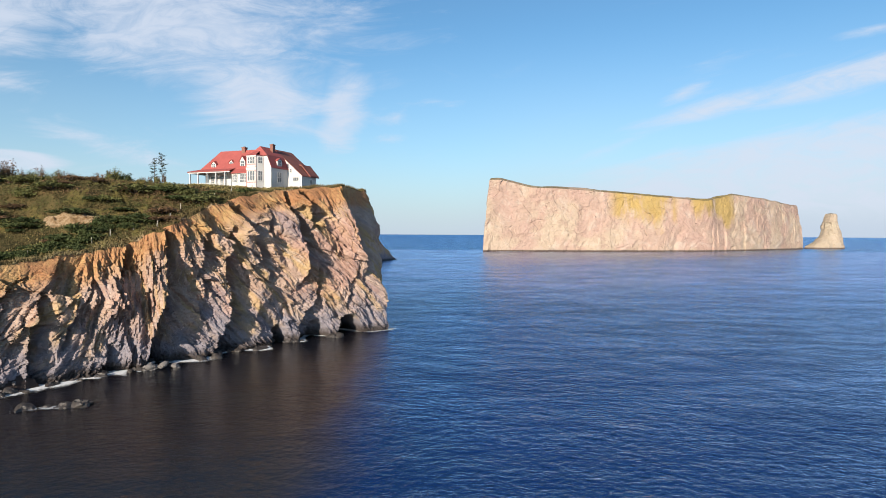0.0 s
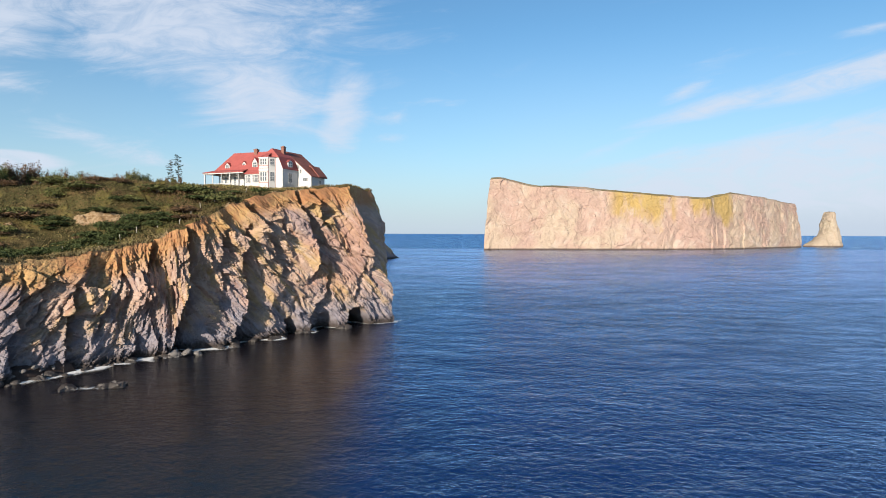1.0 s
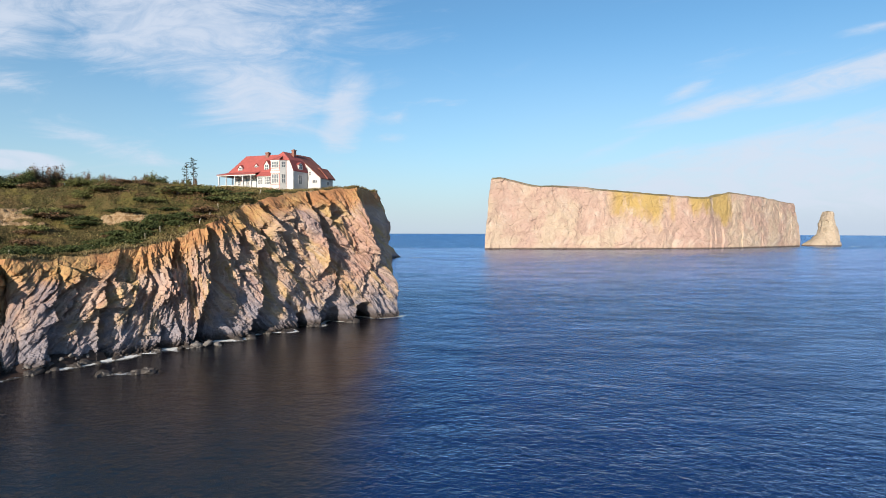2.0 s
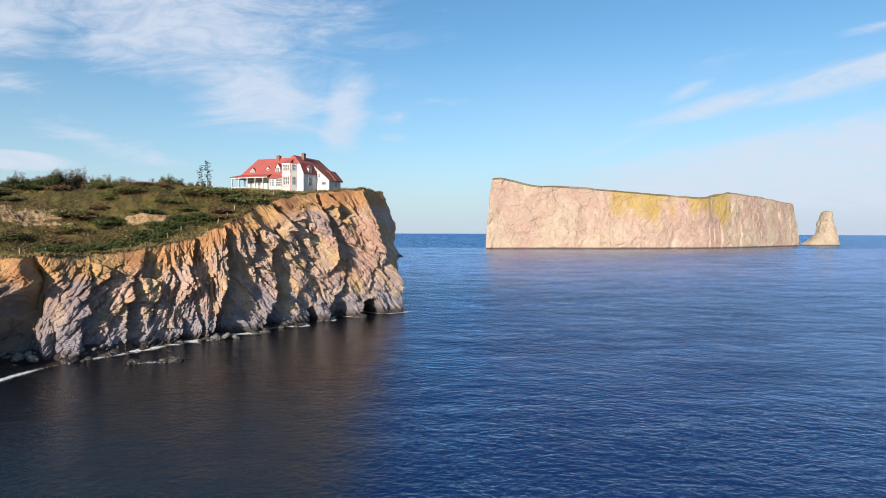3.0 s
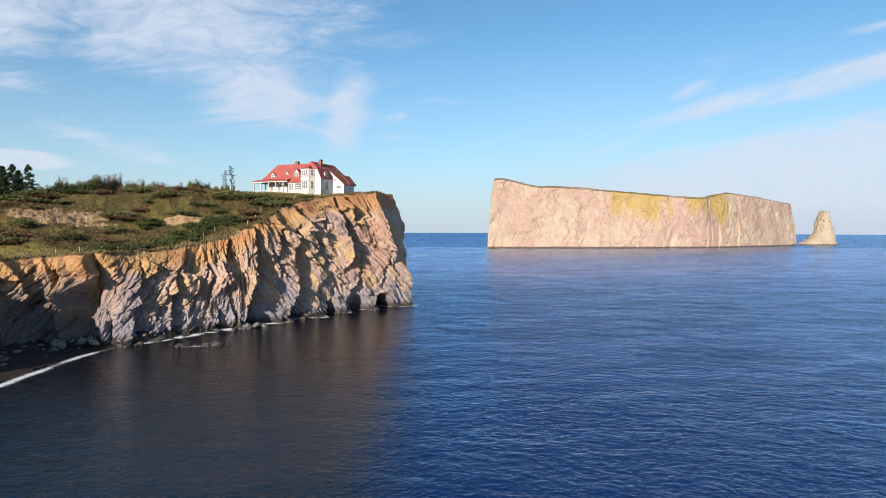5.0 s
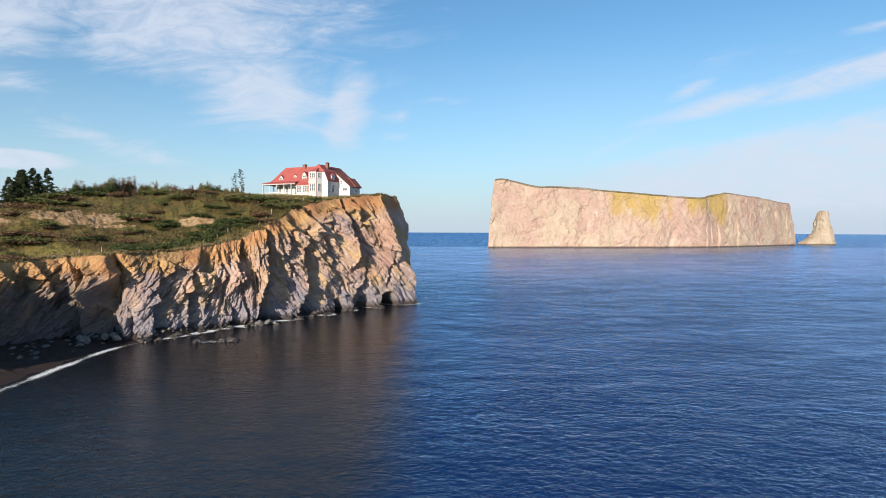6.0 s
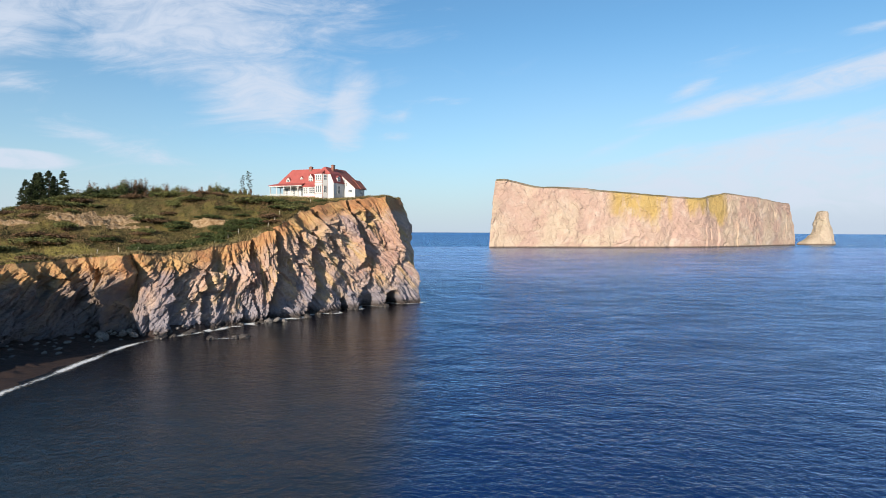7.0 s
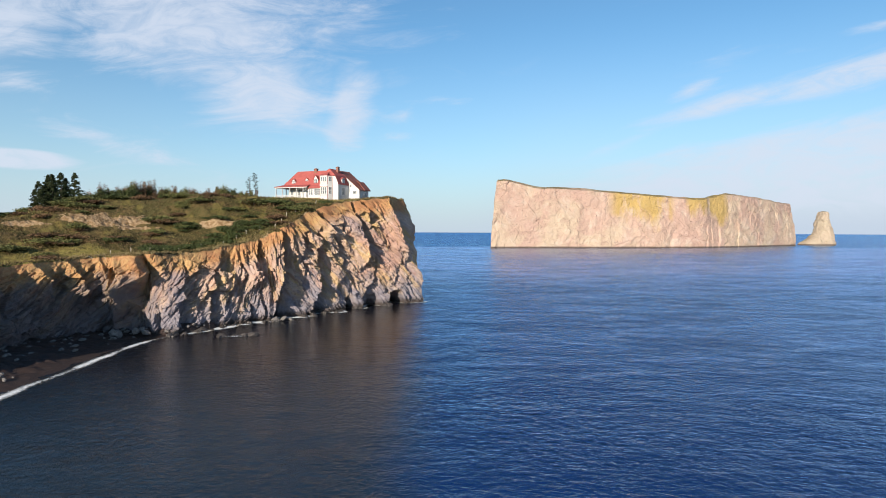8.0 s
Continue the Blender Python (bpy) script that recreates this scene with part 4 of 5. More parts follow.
roof_parts("roof", slabs([[(1.5, 7.0, 5.2), (2.2, 7.0, 5.1), (2.2, 9.9, 5.1), (1.5, 9.9, 5.2)], [(2.2, 7.0, 5.1), (5.0, 7.0, 2.62), (5.0, 9.9, 2.62), (2.2, 9.9, 5.1)]], 0.3), OLD_RED, house, "weathered red lean-to roof")
roof_parts("roof", slabs([[(-7.35, 0.2, 6.3), (-6.4, -1.45, 6.3), (-3.2, -1.45, 6.3), (-2.1, 0.2, 6.3)], [(-6.4, -1.45, 6.32), (-3.2, -1.45, 6.32), (-3.9, 0.6, 7.6), (-4.6, 0.6, 7.6)]], 0.1), RED, bay)


def chimney(x, y, z0, z1, w):
    c = part("chimney", boxes((x - w, x + w, y - 0.35, y + 0.35, z0, z1 - 0.25), (x - w - 0.07, x + w + 0.07, y - 0.42, y + 0.42, z1 - 0.25, z1 - 0.05)), BRICK, house, "brick chimney stack with a corbelled top")
    part("flue", boxes((x - w * 0.5, x + w * 0.5, y - 0.2, y + 0.2, z1 - 0.06, z1 + 0.1)), BRICK, c)


chimney(-12.4, 3.2, 6.6, 8.85, 0.55), chimney(-2.9, 3.0, 6.8, 9.05, 0.45)


def window(m, w, h, cols=2, rows=2, parent=None):
    """A window in the local plane y = 0, facing -y, centre of its sill at the origin."""
    win = new("window")
    win.parent, win.matrix_basis = parent or house, m
    part("frame", boxes((-w / 2 - 0.1, -w / 2, -0.07, 0.03, -0.1, h + 0.1), (w / 2, w / 2 + 0.1, -0.07, 0.03, -0.1, h + 0.1),
                        (-w / 2, w / 2, -0.07, 0.03, h, h + 0.1), (-w / 2 - 0.06, w / 2 + 0.06, -0.12, 0.03, -0.1, 0)), TRIM, win)
    part("pane", boxes((-w / 2, w / 2, -0.02, 0.02, 0, h)), GLASS, win)
    for i in range(1, cols):
        x = -w / 2 + w * i / cols
        part("glazing_bar", boxes((x - 0.035, x + 0.035, -0.05, 0.0, 0, h)), WHITE, win)
    for i in range(1, rows):
        part("glazing_bar", boxes((-w / 2, w / 2, -0.055, 0.0, h * i / rows - 0.035, h * i / rows + 0.035)), WHITE, win)
    return win


for x in (-11.8, -10.9, -9.4, -8.6, -7.8):
    window(pose(x, -0.22, 0.95), 0.68, 1.65, 2, 3)
for z, h in ((1.1, 1.9), (4.6, 1.25)):
    for x in (-5.55, -4.8, -4.05):
        window(pose(x, -1.32, z), 0.55, h, 1, 2)
    window(pose(-2.75, -0.63, z, 0, 0, 53), 0.8, h, 2, 2)
    window(pose(-6.77, -0.63, z, 0, 0, -57), 0.8, h, 2, 2)
window(pose(0.02, 2.3, 0.95, 0, 0, 90), 1.05, 2.0, 2, 2)
window(pose(1.0, 4.78, 3.3), 0.6, 0.75, 1, 2), window(pose(2.6, 4.78, 1.4), 1.5, 0.75, 3, 1)
window(pose(4.52, 7.6, 1.0, 0, 0, 90), 0.8, 0.8, 2, 1)
for x in (-15.0, -18.6, -21.8):
    window(pose(x, 1.98, 0.5), 0.95, 2.1, 2, 2)


def dormer(m, w, h, peak, deep):
    d = new("dormer")
    d.parent, d.matrix_basis = house, m
    part("cheek", prism([(-w / 2, 0), (w / 2, 0), (w / 2, h), (0, h + peak), (-w / 2, h)], 0, deep), WHITE, d)
    part("dormer_roof", slab([[(-w / 2 - 0.18, -0.15, h - 0.1), (0, -0.15, h + peak + 0.1), (0, deep, h + peak + 0.1), (-w / 2 - 0.18, deep, h - 0.1)],
                              [(0, -0.15, h + peak + 0.1), (w / 2 + 0.18, -0.15, h - 0.1), (w / 2 + 0.18, deep, h - 0.1), (0, deep, h + peak + 0.1)]], 0.1), RED, d)
    part("dormer_pane", boxes((-w * 0.33, w * 0.33, -0.04, 0.02, h * 0.2, h * 0.95)), GLASS, d)
    part("dormer_bar", boxes((-0.04, 0.04, -0.07, 0.0, h * 0.2, h * 0.95), (-w * 0.33, w * 0.33, -0.07, 0.0, h * 0.55, h * 0.62)), WHITE, d)


dormer(pose(-10.3, 0.9, 4.1), 1.7, 1.5, 0.95, 3.0)
dormer(pose(-14.6, 1.35, 4.5), 1.25, 1.0, 0.45, 1.9)
dormer(pose(-20.0, 0.9, 4.1), 1.5, 1.15, 0.5, 2.4)
dormer(pose(0.05, 2.4, 4.15, 0, 0, 90), 1.3, 1.35, 0.35, 1.4)

# veranda
porch = new("porch")
porch.parent = house
part("deck", boxes((-26.4, -12.5, -0.7, 2.0, -0.6, 0.12), (-26.4, -23.4, 2.0, 8.5, -0.6, 0.12)), WHITE, porch)
for x, y in ((-26.2, -0.6), (-23.4, -0.6), (-20.2, -0.6), (-17.2, -0.6), (-14.2, -0.6), (-26.2, 3.5), (-26.2, 8.0)):
    part("post", boxes((x - 0.1, x + 0.1, y - 0.1, y + 0.1, 0.1, 3.36), (x - 0.16, x + 0.16, y - 0.16, y + 0.16, 3.0, 3.15), (x - 0.15, x + 0.15, y - 0.15, y + 0.15, 0.1, 0.4)), WHITE, porch)
part("railing", boxes((-26.2, -14.2, -0.64, -0.56, 0.85, 0.95), (-26.24, -26.16, -0.6, 8.0, 0.85, 0.95)), WHITE, porch)
part("balustrade", boxes(*[(-26.1 + 0.2 * i, -26.04 + 0.2 * i, -0.62, -0.58, 0.1, 0.86) for i in range(60)]), WHITE, porch)
part("fascia", boxes((-26.5, -12.4, -0.85, -0.7, 3.08, 3.34), (-26.55, -26.4, -0.85, 9.8, 3.08, 3.34)), WHITE, porch)

# ---- plants ----
rng = np.random.default_rng(5)


def leaf_quads(centres, size, rng, droop=0.0, stretch=1.0):
    """A small tilted leaf at every centre."""
    n = len(centres)
    a = rng.normal(size=(n, 3))
    a /= np.linalg.norm(a, axis=1)[:, None]
    a[:, 2] -= droop
    b = np.cross(a, rng.normal(size=(n, 3)))
    b /= np.linalg.norm(b, axis=1)[:, None] + 1e-6
    s = size * rng.uniform(0.6, 1.3, (n, 1))
    a, b = a * s * stretch, b * s * 0.5
    return np.stack([centres - a, centres + b, centres + a, centres - b], 1)


def limbs(paths, sides=5):
    """Tapered limbs: rows of (points, radius at start, radius at end)."""
    bm = bmesh.new()
    for pts, r0, r1 in paths:
        rings_ = []
        for i, q in enumerate(pts):
            r = r0 + (r1 - r0) * i / (len(pts) - 1)
            rings_.append([bm.verts.new((q[0] + r * math.cos(k * 6.2832 / sides), q[1] + r * math.sin(k * 6.2832 / sides), q[2])) for k in range(sides)])
        for lo, hi in zip(rings_, rings_[1:]):
            for k in range(sides):
                bm.faces.new((lo[k - 1], lo[k], hi[k], hi[k - 1]))
    return bm


def make_shrub(kind, leaf, seed, n=900, high=1.0, size=0.11):
    """A low dense bush about 2 m across, of ragged clumps."""
    r = np.random.default_rng(seed)
    k = 26
    th_, rr = r.uniform(0, 6.283, k), np.sqrt(r.uniform(0, 1, k)) * 0.85
    cl = np.stack([rr * np.cos(th_), rr * np.sin(th_), high * (0.75 - 0.5 * rr ** 2) * r.uniform(0.55, 1.1, k)], 1)
    pick = r.integers(0, k, n)
    pts = cl[pick] + r.normal(size=(n, 3)) * np.array([0.2, 0.2, 0.15 * high])
    pts[:, 2] = np.maximum(pts[:, 2], 0.02)
    thing = new(kind)
    part("foliage", quads_mesh("foliage", leaf_quads(pts, size, r), leaf), None, thing)
    part("stem", limbs([([(0, 0, -0.25), tuple(c * 0.5), tuple(c)], 0.04, 0.012) for c in cl[:12]], 4), BARK, thing)
    return thing


def make_brush(kind, leaf, seed, high=3.2, n=420):
    """An upright, thin wind-bent bush with bare twigs."""
    r = np.random.default_rng(seed)
    paths, pts = [], []
    for i in range(11):
        a, s = r.uniform(0, 6.283), r.uniform(0.15, 0.6)
        h = high * r.uniform(0.5, 1.0)
        p1, p2 = (0.4 * s * math.cos(a), 0.4 * s * math.sin(a), h * 0.45), (s * math.cos(a) * 1.6 + 0.12 * h * 0.4, s * math.sin(a) * 1.6, h)
        paths.append(([(0, 0, -0.2), p1, p2], 0.05, 0.012))
        for j in range(6):
            t = r.uniform(0.35, 1.0)
            q = np.array(p1) * (1 - t) + np.array(p2) * t
            e = q + r.normal(size=3) * 0.22 + np.array([0, 0, 0.22])
            paths.append(([tuple(q), tuple((q + e) / 2), tuple(e)], 0.02, 0.006))
            pts.append(e), pts.append((q + e) / 2)
    pts = np.array(pts)
    at = pts[r.integers(0, len(pts), n)] + r.normal(size=(n, 3)) * np.array([0.16, 0.16, 0.18])
    thing = new(kind)
    part("foliage", quads_mesh("foliage", leaf_quads(at, 0.12, r), leaf), None, thing)
    part("stem", limbs(paths, 4), BARK, thing)
    return thing


def make_conifer(seed, high, full, gaps=0.0, tiers=4.2, leaf=0.2):
    """A wind-worn spruce: trunk, whorls of drooping branches, needle sprays."""
    r = np.random.default_rng(seed)
    paths, pts = [], []
    for i in range(int(high * tiers)):
        z = high * (0.14 + 0.86 * (i + r.uniform(0, 1)) / (high * tiers))
        if r.uniform() < gaps:
            continue
        for b in range(4):
            a = r.uniform(0, 6.283)
            ln = full * high * 0.27 * (1.05 - z / high) ** 0.75 * r.uniform(0.45, 1.2)
            ln = max(ln, 0.16) * (1.0 + 0.25 * math.cos(a))
            e = np.array([ln * math.cos(a), ln * math.sin(a), z + ln * r.uniform(-0.38, 0.38)])
            mid_ = np.array([ln * 0.5 * math.cos(a), ln * 0.5 * math.sin(a), z + 0.02])
            paths.append(([(0, 0, z), tuple(mid_), tuple(e)], 0.035, 0.01))
            for j in range(int(20 + 26 * ln)):
                t = r.uniform(0.25, 1.05) ** 0.8
                pts.append(np.array([0, 0, z]) * (1 - t) + e * t + r.normal(size=3) * np.array([0.13, 0.13, 0.10]))
    paths.append(([(0, 0, -0.4), (0.03, 0.02, high * 0.5), (0, 0, high)], 0.022 * high + 0.03, 0.02))
    thing = new("spruce_tree")
    part("trunk", limbs(paths, 5), BARK, thing)
    part("crown", quads_mesh("crown", leaf_quads(np.array(pts), leaf, r, 0.1), NEEDLE), None, thing)
    return thing


def put(thing, label, category, group, x, y, size, turn, first, spread=1.0):
    """The thing itself the first time, then copies of it, on the turf."""
    z, _ = ground_at(x, y)
    m = pose(x, y, z - 0.04, 0, 0, turn)
    if first:
        thing.matrix_basis = m
        ob = thing
    else:
        ob = copy_thing(thing, m)
    ob.scale = (size * spread, size * spread, size * rng.uniform(0.85, 1.15))
    return tagged(ob, label, category, group)


SHRUBS = [
    (make_shrub("shrub", LEAF_DARK, 1, 1100, 0.95), "dark green juniper bush spread over the slope"),
    (make_shrub("shrub", LEAF_DARK, 2, 1000, 0.7), "dark green juniper bush spread over the slope"),
    (make_shrub("shrub", LEAF_OLIVE, 3, 900, 0.85), "olive green heath bush in dry grass"),
    (make_shrub("shrub", LEAF_OLIVE, 4, 900, 1.15), "olive green heath bush in dry grass"),
    (make_shrub("shrub", LEAF_BROWN, 5, 800, 0.9), "brown withered bush on the bank"),
]
used = set()
count = 0
tries = 0
fill = fbm(gp * 0.07, 3, 0.5, 97).reshape(gx.shape)
while count < 255 and tries < 6000:
    tries += 1
    col, row = rng.integers(90, 1180), rng.integers(6, 168)
    d, s_ = DIST[row], st[col]
    x, y = gx[row, col], gy[row, col]
    if s_ < 1.6 or (s_ < 4.6 and d < 13 and rng.uniform() < 0.9) or d > 75 or bare[row, col] > 0.25 or y > 150:
        continue
    if -70 < x < -20 and y > 108 + 0.25 * (x + 70) or (fill[row, col] < -0.25 and rng.uniform() < 0.8):
        continue
    kind = int(np.clip((0.5 + fill[row, col] * 1.1 + rng.normal() * 0.35) * 5, 0, 4.99))
    kind = (4, 2, 3, 0, 1)[kind]
    thing, label = SHRUBS[kind]
    ob = put(thing, label, "bush", "bushes on the headland", x, y, rng.uniform(0.7, 1.5), rng.uniform(0, 360), kind not in used, rng.uniform(1.4, 3.0))
    used.add(kind)
    count += 1

for i in range(46):
    s_, d = rng.uniform(5.4, 8.8), rng.uniform(3.6, 7.5)
    col, row = int(np.argmin(np.abs(st - s_))), int(np.argmin(np.abs(DIST - d)))
    put(SHRUBS[i % 2][0], SHRUBS[i % 2][1], "bush", "bushes on the headland", gx[row, col], gy[row, col], rng.uniform(0.8, 1.5), rng.uniform(0, 360), False, rng.uniform(1.2, 2.0))

BRUSH = [(make_brush("bush", LEAF_OLIVE, 11, 3.4, 800), "thin upright olive bush on the skyline"), (make_brush("bush", LEAF_BROWN, 12, 3.9, 620), "bare brown brush with thin twigs on the skyline"),
         (make_brush("bush", LEAF_DARK, 13, 2.8, 1000), "dense dark upright bush on the skyline")]
used = set()
for i in range(225):
    t = rng.uniform(0, 1)
    x, y = -112 + 47 * t + rng.normal() * 1.5, 113 + 24 * t + rng.normal() * 3.0
    k = int(rng.integers(0, 3))
    put(BRUSH[k][0], BRUSH[k][1], "bush", "brush along the skyline", x, y, rng.uniform(0.55, 1.2) * (0.55 if t > 0.86 else 1.0) * (1.0 + 0.3 * math.exp(-((t - 0.40) / 0.07) ** 2) + 0.3 * (rng.uniform() < 0.15)), rng.uniform(0, 360), k not in used)
    used.add(k)



def make_thin_pine(seed, high):
    """A tall wind-worn tree: bare trunk below, sparse flat boughs above."""
    r = np.random.default_rng(seed)
    paths, pts = [([(0, 0, -0.4), (0.06, 0.02, high * 0.5), (0.02, 0, high)], 0.12, 0.03)], []
    for i in range(15):
        z = high * (0.3 + 0.7 * (i / 14) ** 0.8)
        for b in range(2 + int(r.uniform() < 0.6)):
            a = r.uniform(0, 6.283)
            ln = (0.5 + 1.0 * (1 - z / high)) * r.uniform(0.4, 1.25) + 0.1
            e = np.array([ln * math.cos(a), ln * math.sin(a), z + ln * r.uniform(-0.05, 0.3)])
            paths.append(([(0.04, 0, z), tuple((e + np.array([0, 0, z])) * 0.5), tuple(e)], 0.035, 0.012))
            for j in range(int(34 * ln)):
                t = r.uniform(0.35, 1.08)
                pts.append(np.array([0, 0, z]) * (1 - t) + e * t + r.normal(size=3) * np.array([0.12, 0.12, 0.05]))
    thing = new("spruce_tree")
    part("trunk", limbs(paths, 5), BARK, thing)
    part("crown", quads_mesh("crown", leaf_quads(np.array(pts), 0.1, r, 0.0), NEEDLE), None, thing)
    return thing


for i in range(12):
    put(BRUSH[2][0], "dense dark bush beside the spruces on the skyline", "bush", "brush along the skyline", -100.5 + 1.0 * i + rng.normal() * 0.4, 105.5 + 0.75 * i + rng.normal() * 0.8, rng.uniform(0.7, 1.05), rng.uniform(0, 360), False, 1.5)

TREES = [make_thin_pine(21, 6.6), make_conifer(22, 9.8, 1.3, 0.08, 4.0, 0.16), make_conifer(23, 8.6, 1.2, 0.15, 3.8, 0.16), make_thin_pine(24, 6.9)]
used = set()
for k, x, y, size in ((0, -64.9, 136.8, 1.0), (3, -66.9, 137.2, 0.95), (1, -106, 103, 1.0), (1, -107.8, 104, 0.95), (2, -104.0, 103.5, 1.05), (2, -109.3, 102.5, 0.9),
                      (1, -104.6, 106, 0.95), (2, -111.0, 103.4, 0.7), (1, -107.2, 101.5, 0.8), (2, -101.5, 105, 0.9)):
    label = ("thin wind-worn spruce with gaps beside the villa", "dense dark spruce in a clump on the hill", "ragged dark spruce in a clump on the hill", "thin wind-worn spruce with gaps beside the villa")[k]
    put(TREES[k], label, "tree", "spruces on the headland", x, y, size, rng.uniform(0, 360), k not in used)
    used.add(k)

# close heath cover over the whole slope
hc, hw = [], []
n = 190000
cols_, rows_ = rng.integers(70, 1230, n), (2 + rng.uniform(size=n) ** 1.25 * 160).astype(int)
ok = (bare[rows_, cols_] < 0.45) & (st[cols_] > 1.2) & ~((gx[rows_, cols_] > -62) & (gy[rows_, cols_] > 122)) & ((fill[rows_, cols_] + rng.normal(size=n) * 0.25) > -0.35) & ~((st[cols_] < 4.6) & (DIST[rows_] < 14) & (rng.uniform(size=n) < 0.93))
hq = ground[rows_[ok], cols_[ok]] + rng.normal(size=(int(ok.sum()), 3)) * np.array([0.25, 0.25, 0.05])
hq[:, 2] += rng.uniform(0.0, 0.55, len(hq)) * (1 - 0.6 * smooth(hq[:, 1], 108, 116) * smooth(hq[:, 0], -80, -70)) * np.clip(0.7 + fill[rows_[ok], cols_[ok]], 0.2, 1.4)
tagged(new("undergrowth", quads_mesh("undergrowth", leaf_quads(hq, 0.17, rng), HEATHER)), "low dark heath undergrowth covering the slope", "undergrowth", kind="stuff")

# grass tufts on the terrace and along the brow
tufts = []
for i in range(12000):
    col, row = rng.integers(60, 1220), (int(2 + rng.uniform() ** 1.7 * 120) if i % 8 else int(rng.integers(0, 4)))
    s_ = st[col]
    if s_ < 1 or bare[row, col] > 0.4 and row > 5:
        continue
    q = ground[row, col] + np.array([rng.normal() * 0.15, rng.normal() * 0.15, -0.05])
    for j in range(4):
        a, h = rng.uniform(0, 6.283), rng.uniform(0.25, 0.6)
        e = np.array([math.cos(a), math.sin(a), 0])
        tufts.append([q - 0.06 * e[[1, 0, 2]], q + 0.06 * e[[1, 0, 2]], q + e * 0.22 * h + np.array([0, 0, h])])
tagged(new("grass", quads_mesh("grass", np.array(tufts), GRASS, 3)), "dry yellow grass tufts on the headland", "grass", kind="stuff")

straw = []
for i in range(3000):
    col = int(rng.integers(np.searchsorted(st, 1.5), np.searchsorted(st, 8.5)))
    if fbm(np.array([[col * 0.02, 0.0, 4.0]]), 2, 0.5, 7)[0] < -0.3:
        continue
    row = int(abs(rng.normal()) * (7 if st[col] < 5 else 3))
    q = ground[row, col] + np.array([rng.normal() * 0.15, rng.normal() * 0.15, -0.05])
    for j in range(4):
        a, h = rng.uniform(0, 6.283), rng.uniform(0.2, 0.55)
        e = np.array([math.cos(a), math.sin(a), 0])
        straw.append([q - 0.06 * e[[1, 0, 2]], q + 0.06 * e[[1, 0, 2]], q + e * 0.3 * h + np.array([0, 0, h])])
tagged(new("dry_grass", quads_mesh("dry_grass", np.array(straw), STRAW, 3)), "pale straw grass along the cliff brow", "grass", kind="stuff")

# ---- fence along the brow ----
fence = tagged(new("fence"), "weathered post and wire fence along the cliff brow", "fence")
heads = []
for i, s_ in enumerate(np.linspace(4.4, 11.6, 17)):
    col = int(np.argmin(np.abs(st - s_)))
    row = int(np.argmin(np.abs(DIST - (3.0 + 0.6 * math.sin(i * 1.7)))))
    x, y, z = ground[row, col]
    lx, ly = rng.normal() * 0.06, rng.normal() * 0.06
    bm = limbs([([(x, y, z - 0.4), (x + lx, y + ly, z + 0.6), (x + 2 * lx, y + 2 * ly, z + 1.05)], 0.08, 0.07)], 6)
    part("post", bm, POSTWOOD, fence)
    heads.append((x + 2 * lx, y + 2 * ly, z + 0.95))
part("wire", limbs([([a, ((a[0] + b[0]) / 2, (a[1] + b[1]) / 2, (a[2] + b[2]) / 2 - 0.06), b], 0.008, 0.008) for a, b in zip(heads, heads[1:])], 3), WIRE, fence)
for x, y, turn, ln in ((-76.5, 69.2, 35, 2.6), (-73.6, 70.2, 50, 2.0), (-79.5, 66.0, 20, 2.2), (-58.4, 86.4, -30, 1.8)):
    z, _ = ground_at(x, y)
    log = part("driftwood_pole", limbs([([(0, 0, 0), (ln * 0.5 * math.cos(radians(turn)), -ln * 0.5 * math.sin(radians(turn)), -0.15), (ln * math.cos(radians(turn)), -ln * math.sin(radians(turn)), -0.5)], 0.07, 0.05)], 6), POSTWOOD)
    log.location = (x, y, z + 0.25)
    tagged(log, "fallen pale wooden pole at the cliff brow", "pole", "fallen poles")

# ---- shore ----
SHORE = [(-88, -20, -61, -20), (-82, 12, -61, 12), (-78, 30, -61.6, 30), (-80, 48, -63.0, 48), (-77.3, 58, -62.6, 60), (-74.5, 66.5, -61.2, 66), (-66, 68, -59.6, 70.5), (-60, 72.5, -57.2, 74.5), (-55.5, 79.5, -54.5, 80)]
sh, _ = spline(SHORE, 420)
inner, outer = sh[:, :2], sh[:, 2:]
kk = np.linspace(-0.2, 1.06, 36)[:, None]
bx_ = inner[:, 0] + (outer[:, 0] - inner[:, 0]) * kk - 2.0 * (1 - smooth(kk, -0.2, 0.1))
by_ = inner[:, 1] + (outer[:, 1] - inner[:, 1]) * kk
bp = np.stack([bx_, by_, bx_ * 0], -1).reshape(-1, 3)
bz_ = 1.6 - 1.72 * smooth(kk, -0.1, 1.15) + (0.4 * fbm(bp * 0.6, 5, 0.6, 101)).reshape(bx_.shape) * (1 - 0.9 * smooth(kk, 0.55, 0.95))
tagged(new("beach", grid_mesh("beach", np.stack([bx_, by_, bz_], -1)[:, ::-1], WEED)), "narrow shingle beach covered with dark red seaweed", "beach", kind="structure")


def make_rock(seed, material, name="boulder"):
    """A broken, angular stone about 1 m across."""
    bm = bmesh.new()
    bmesh.ops.create_icosphere(bm, subdivisions=3, radius=0.55)
    co = np.array([v_.co[:] for v_ in bm.verts])
    b_, e_ = blocks(co * 1.9 + seed * 7.7, seed)
    k_ = 1 + 0.22 * b_ - 0.05 * (1 - e_)
    for v_, q in zip(bm.verts, co * k_[:, None] * np.array([1.15, 0.9, 0.7])):
        v_.co = q
    return part(name, bm, material)


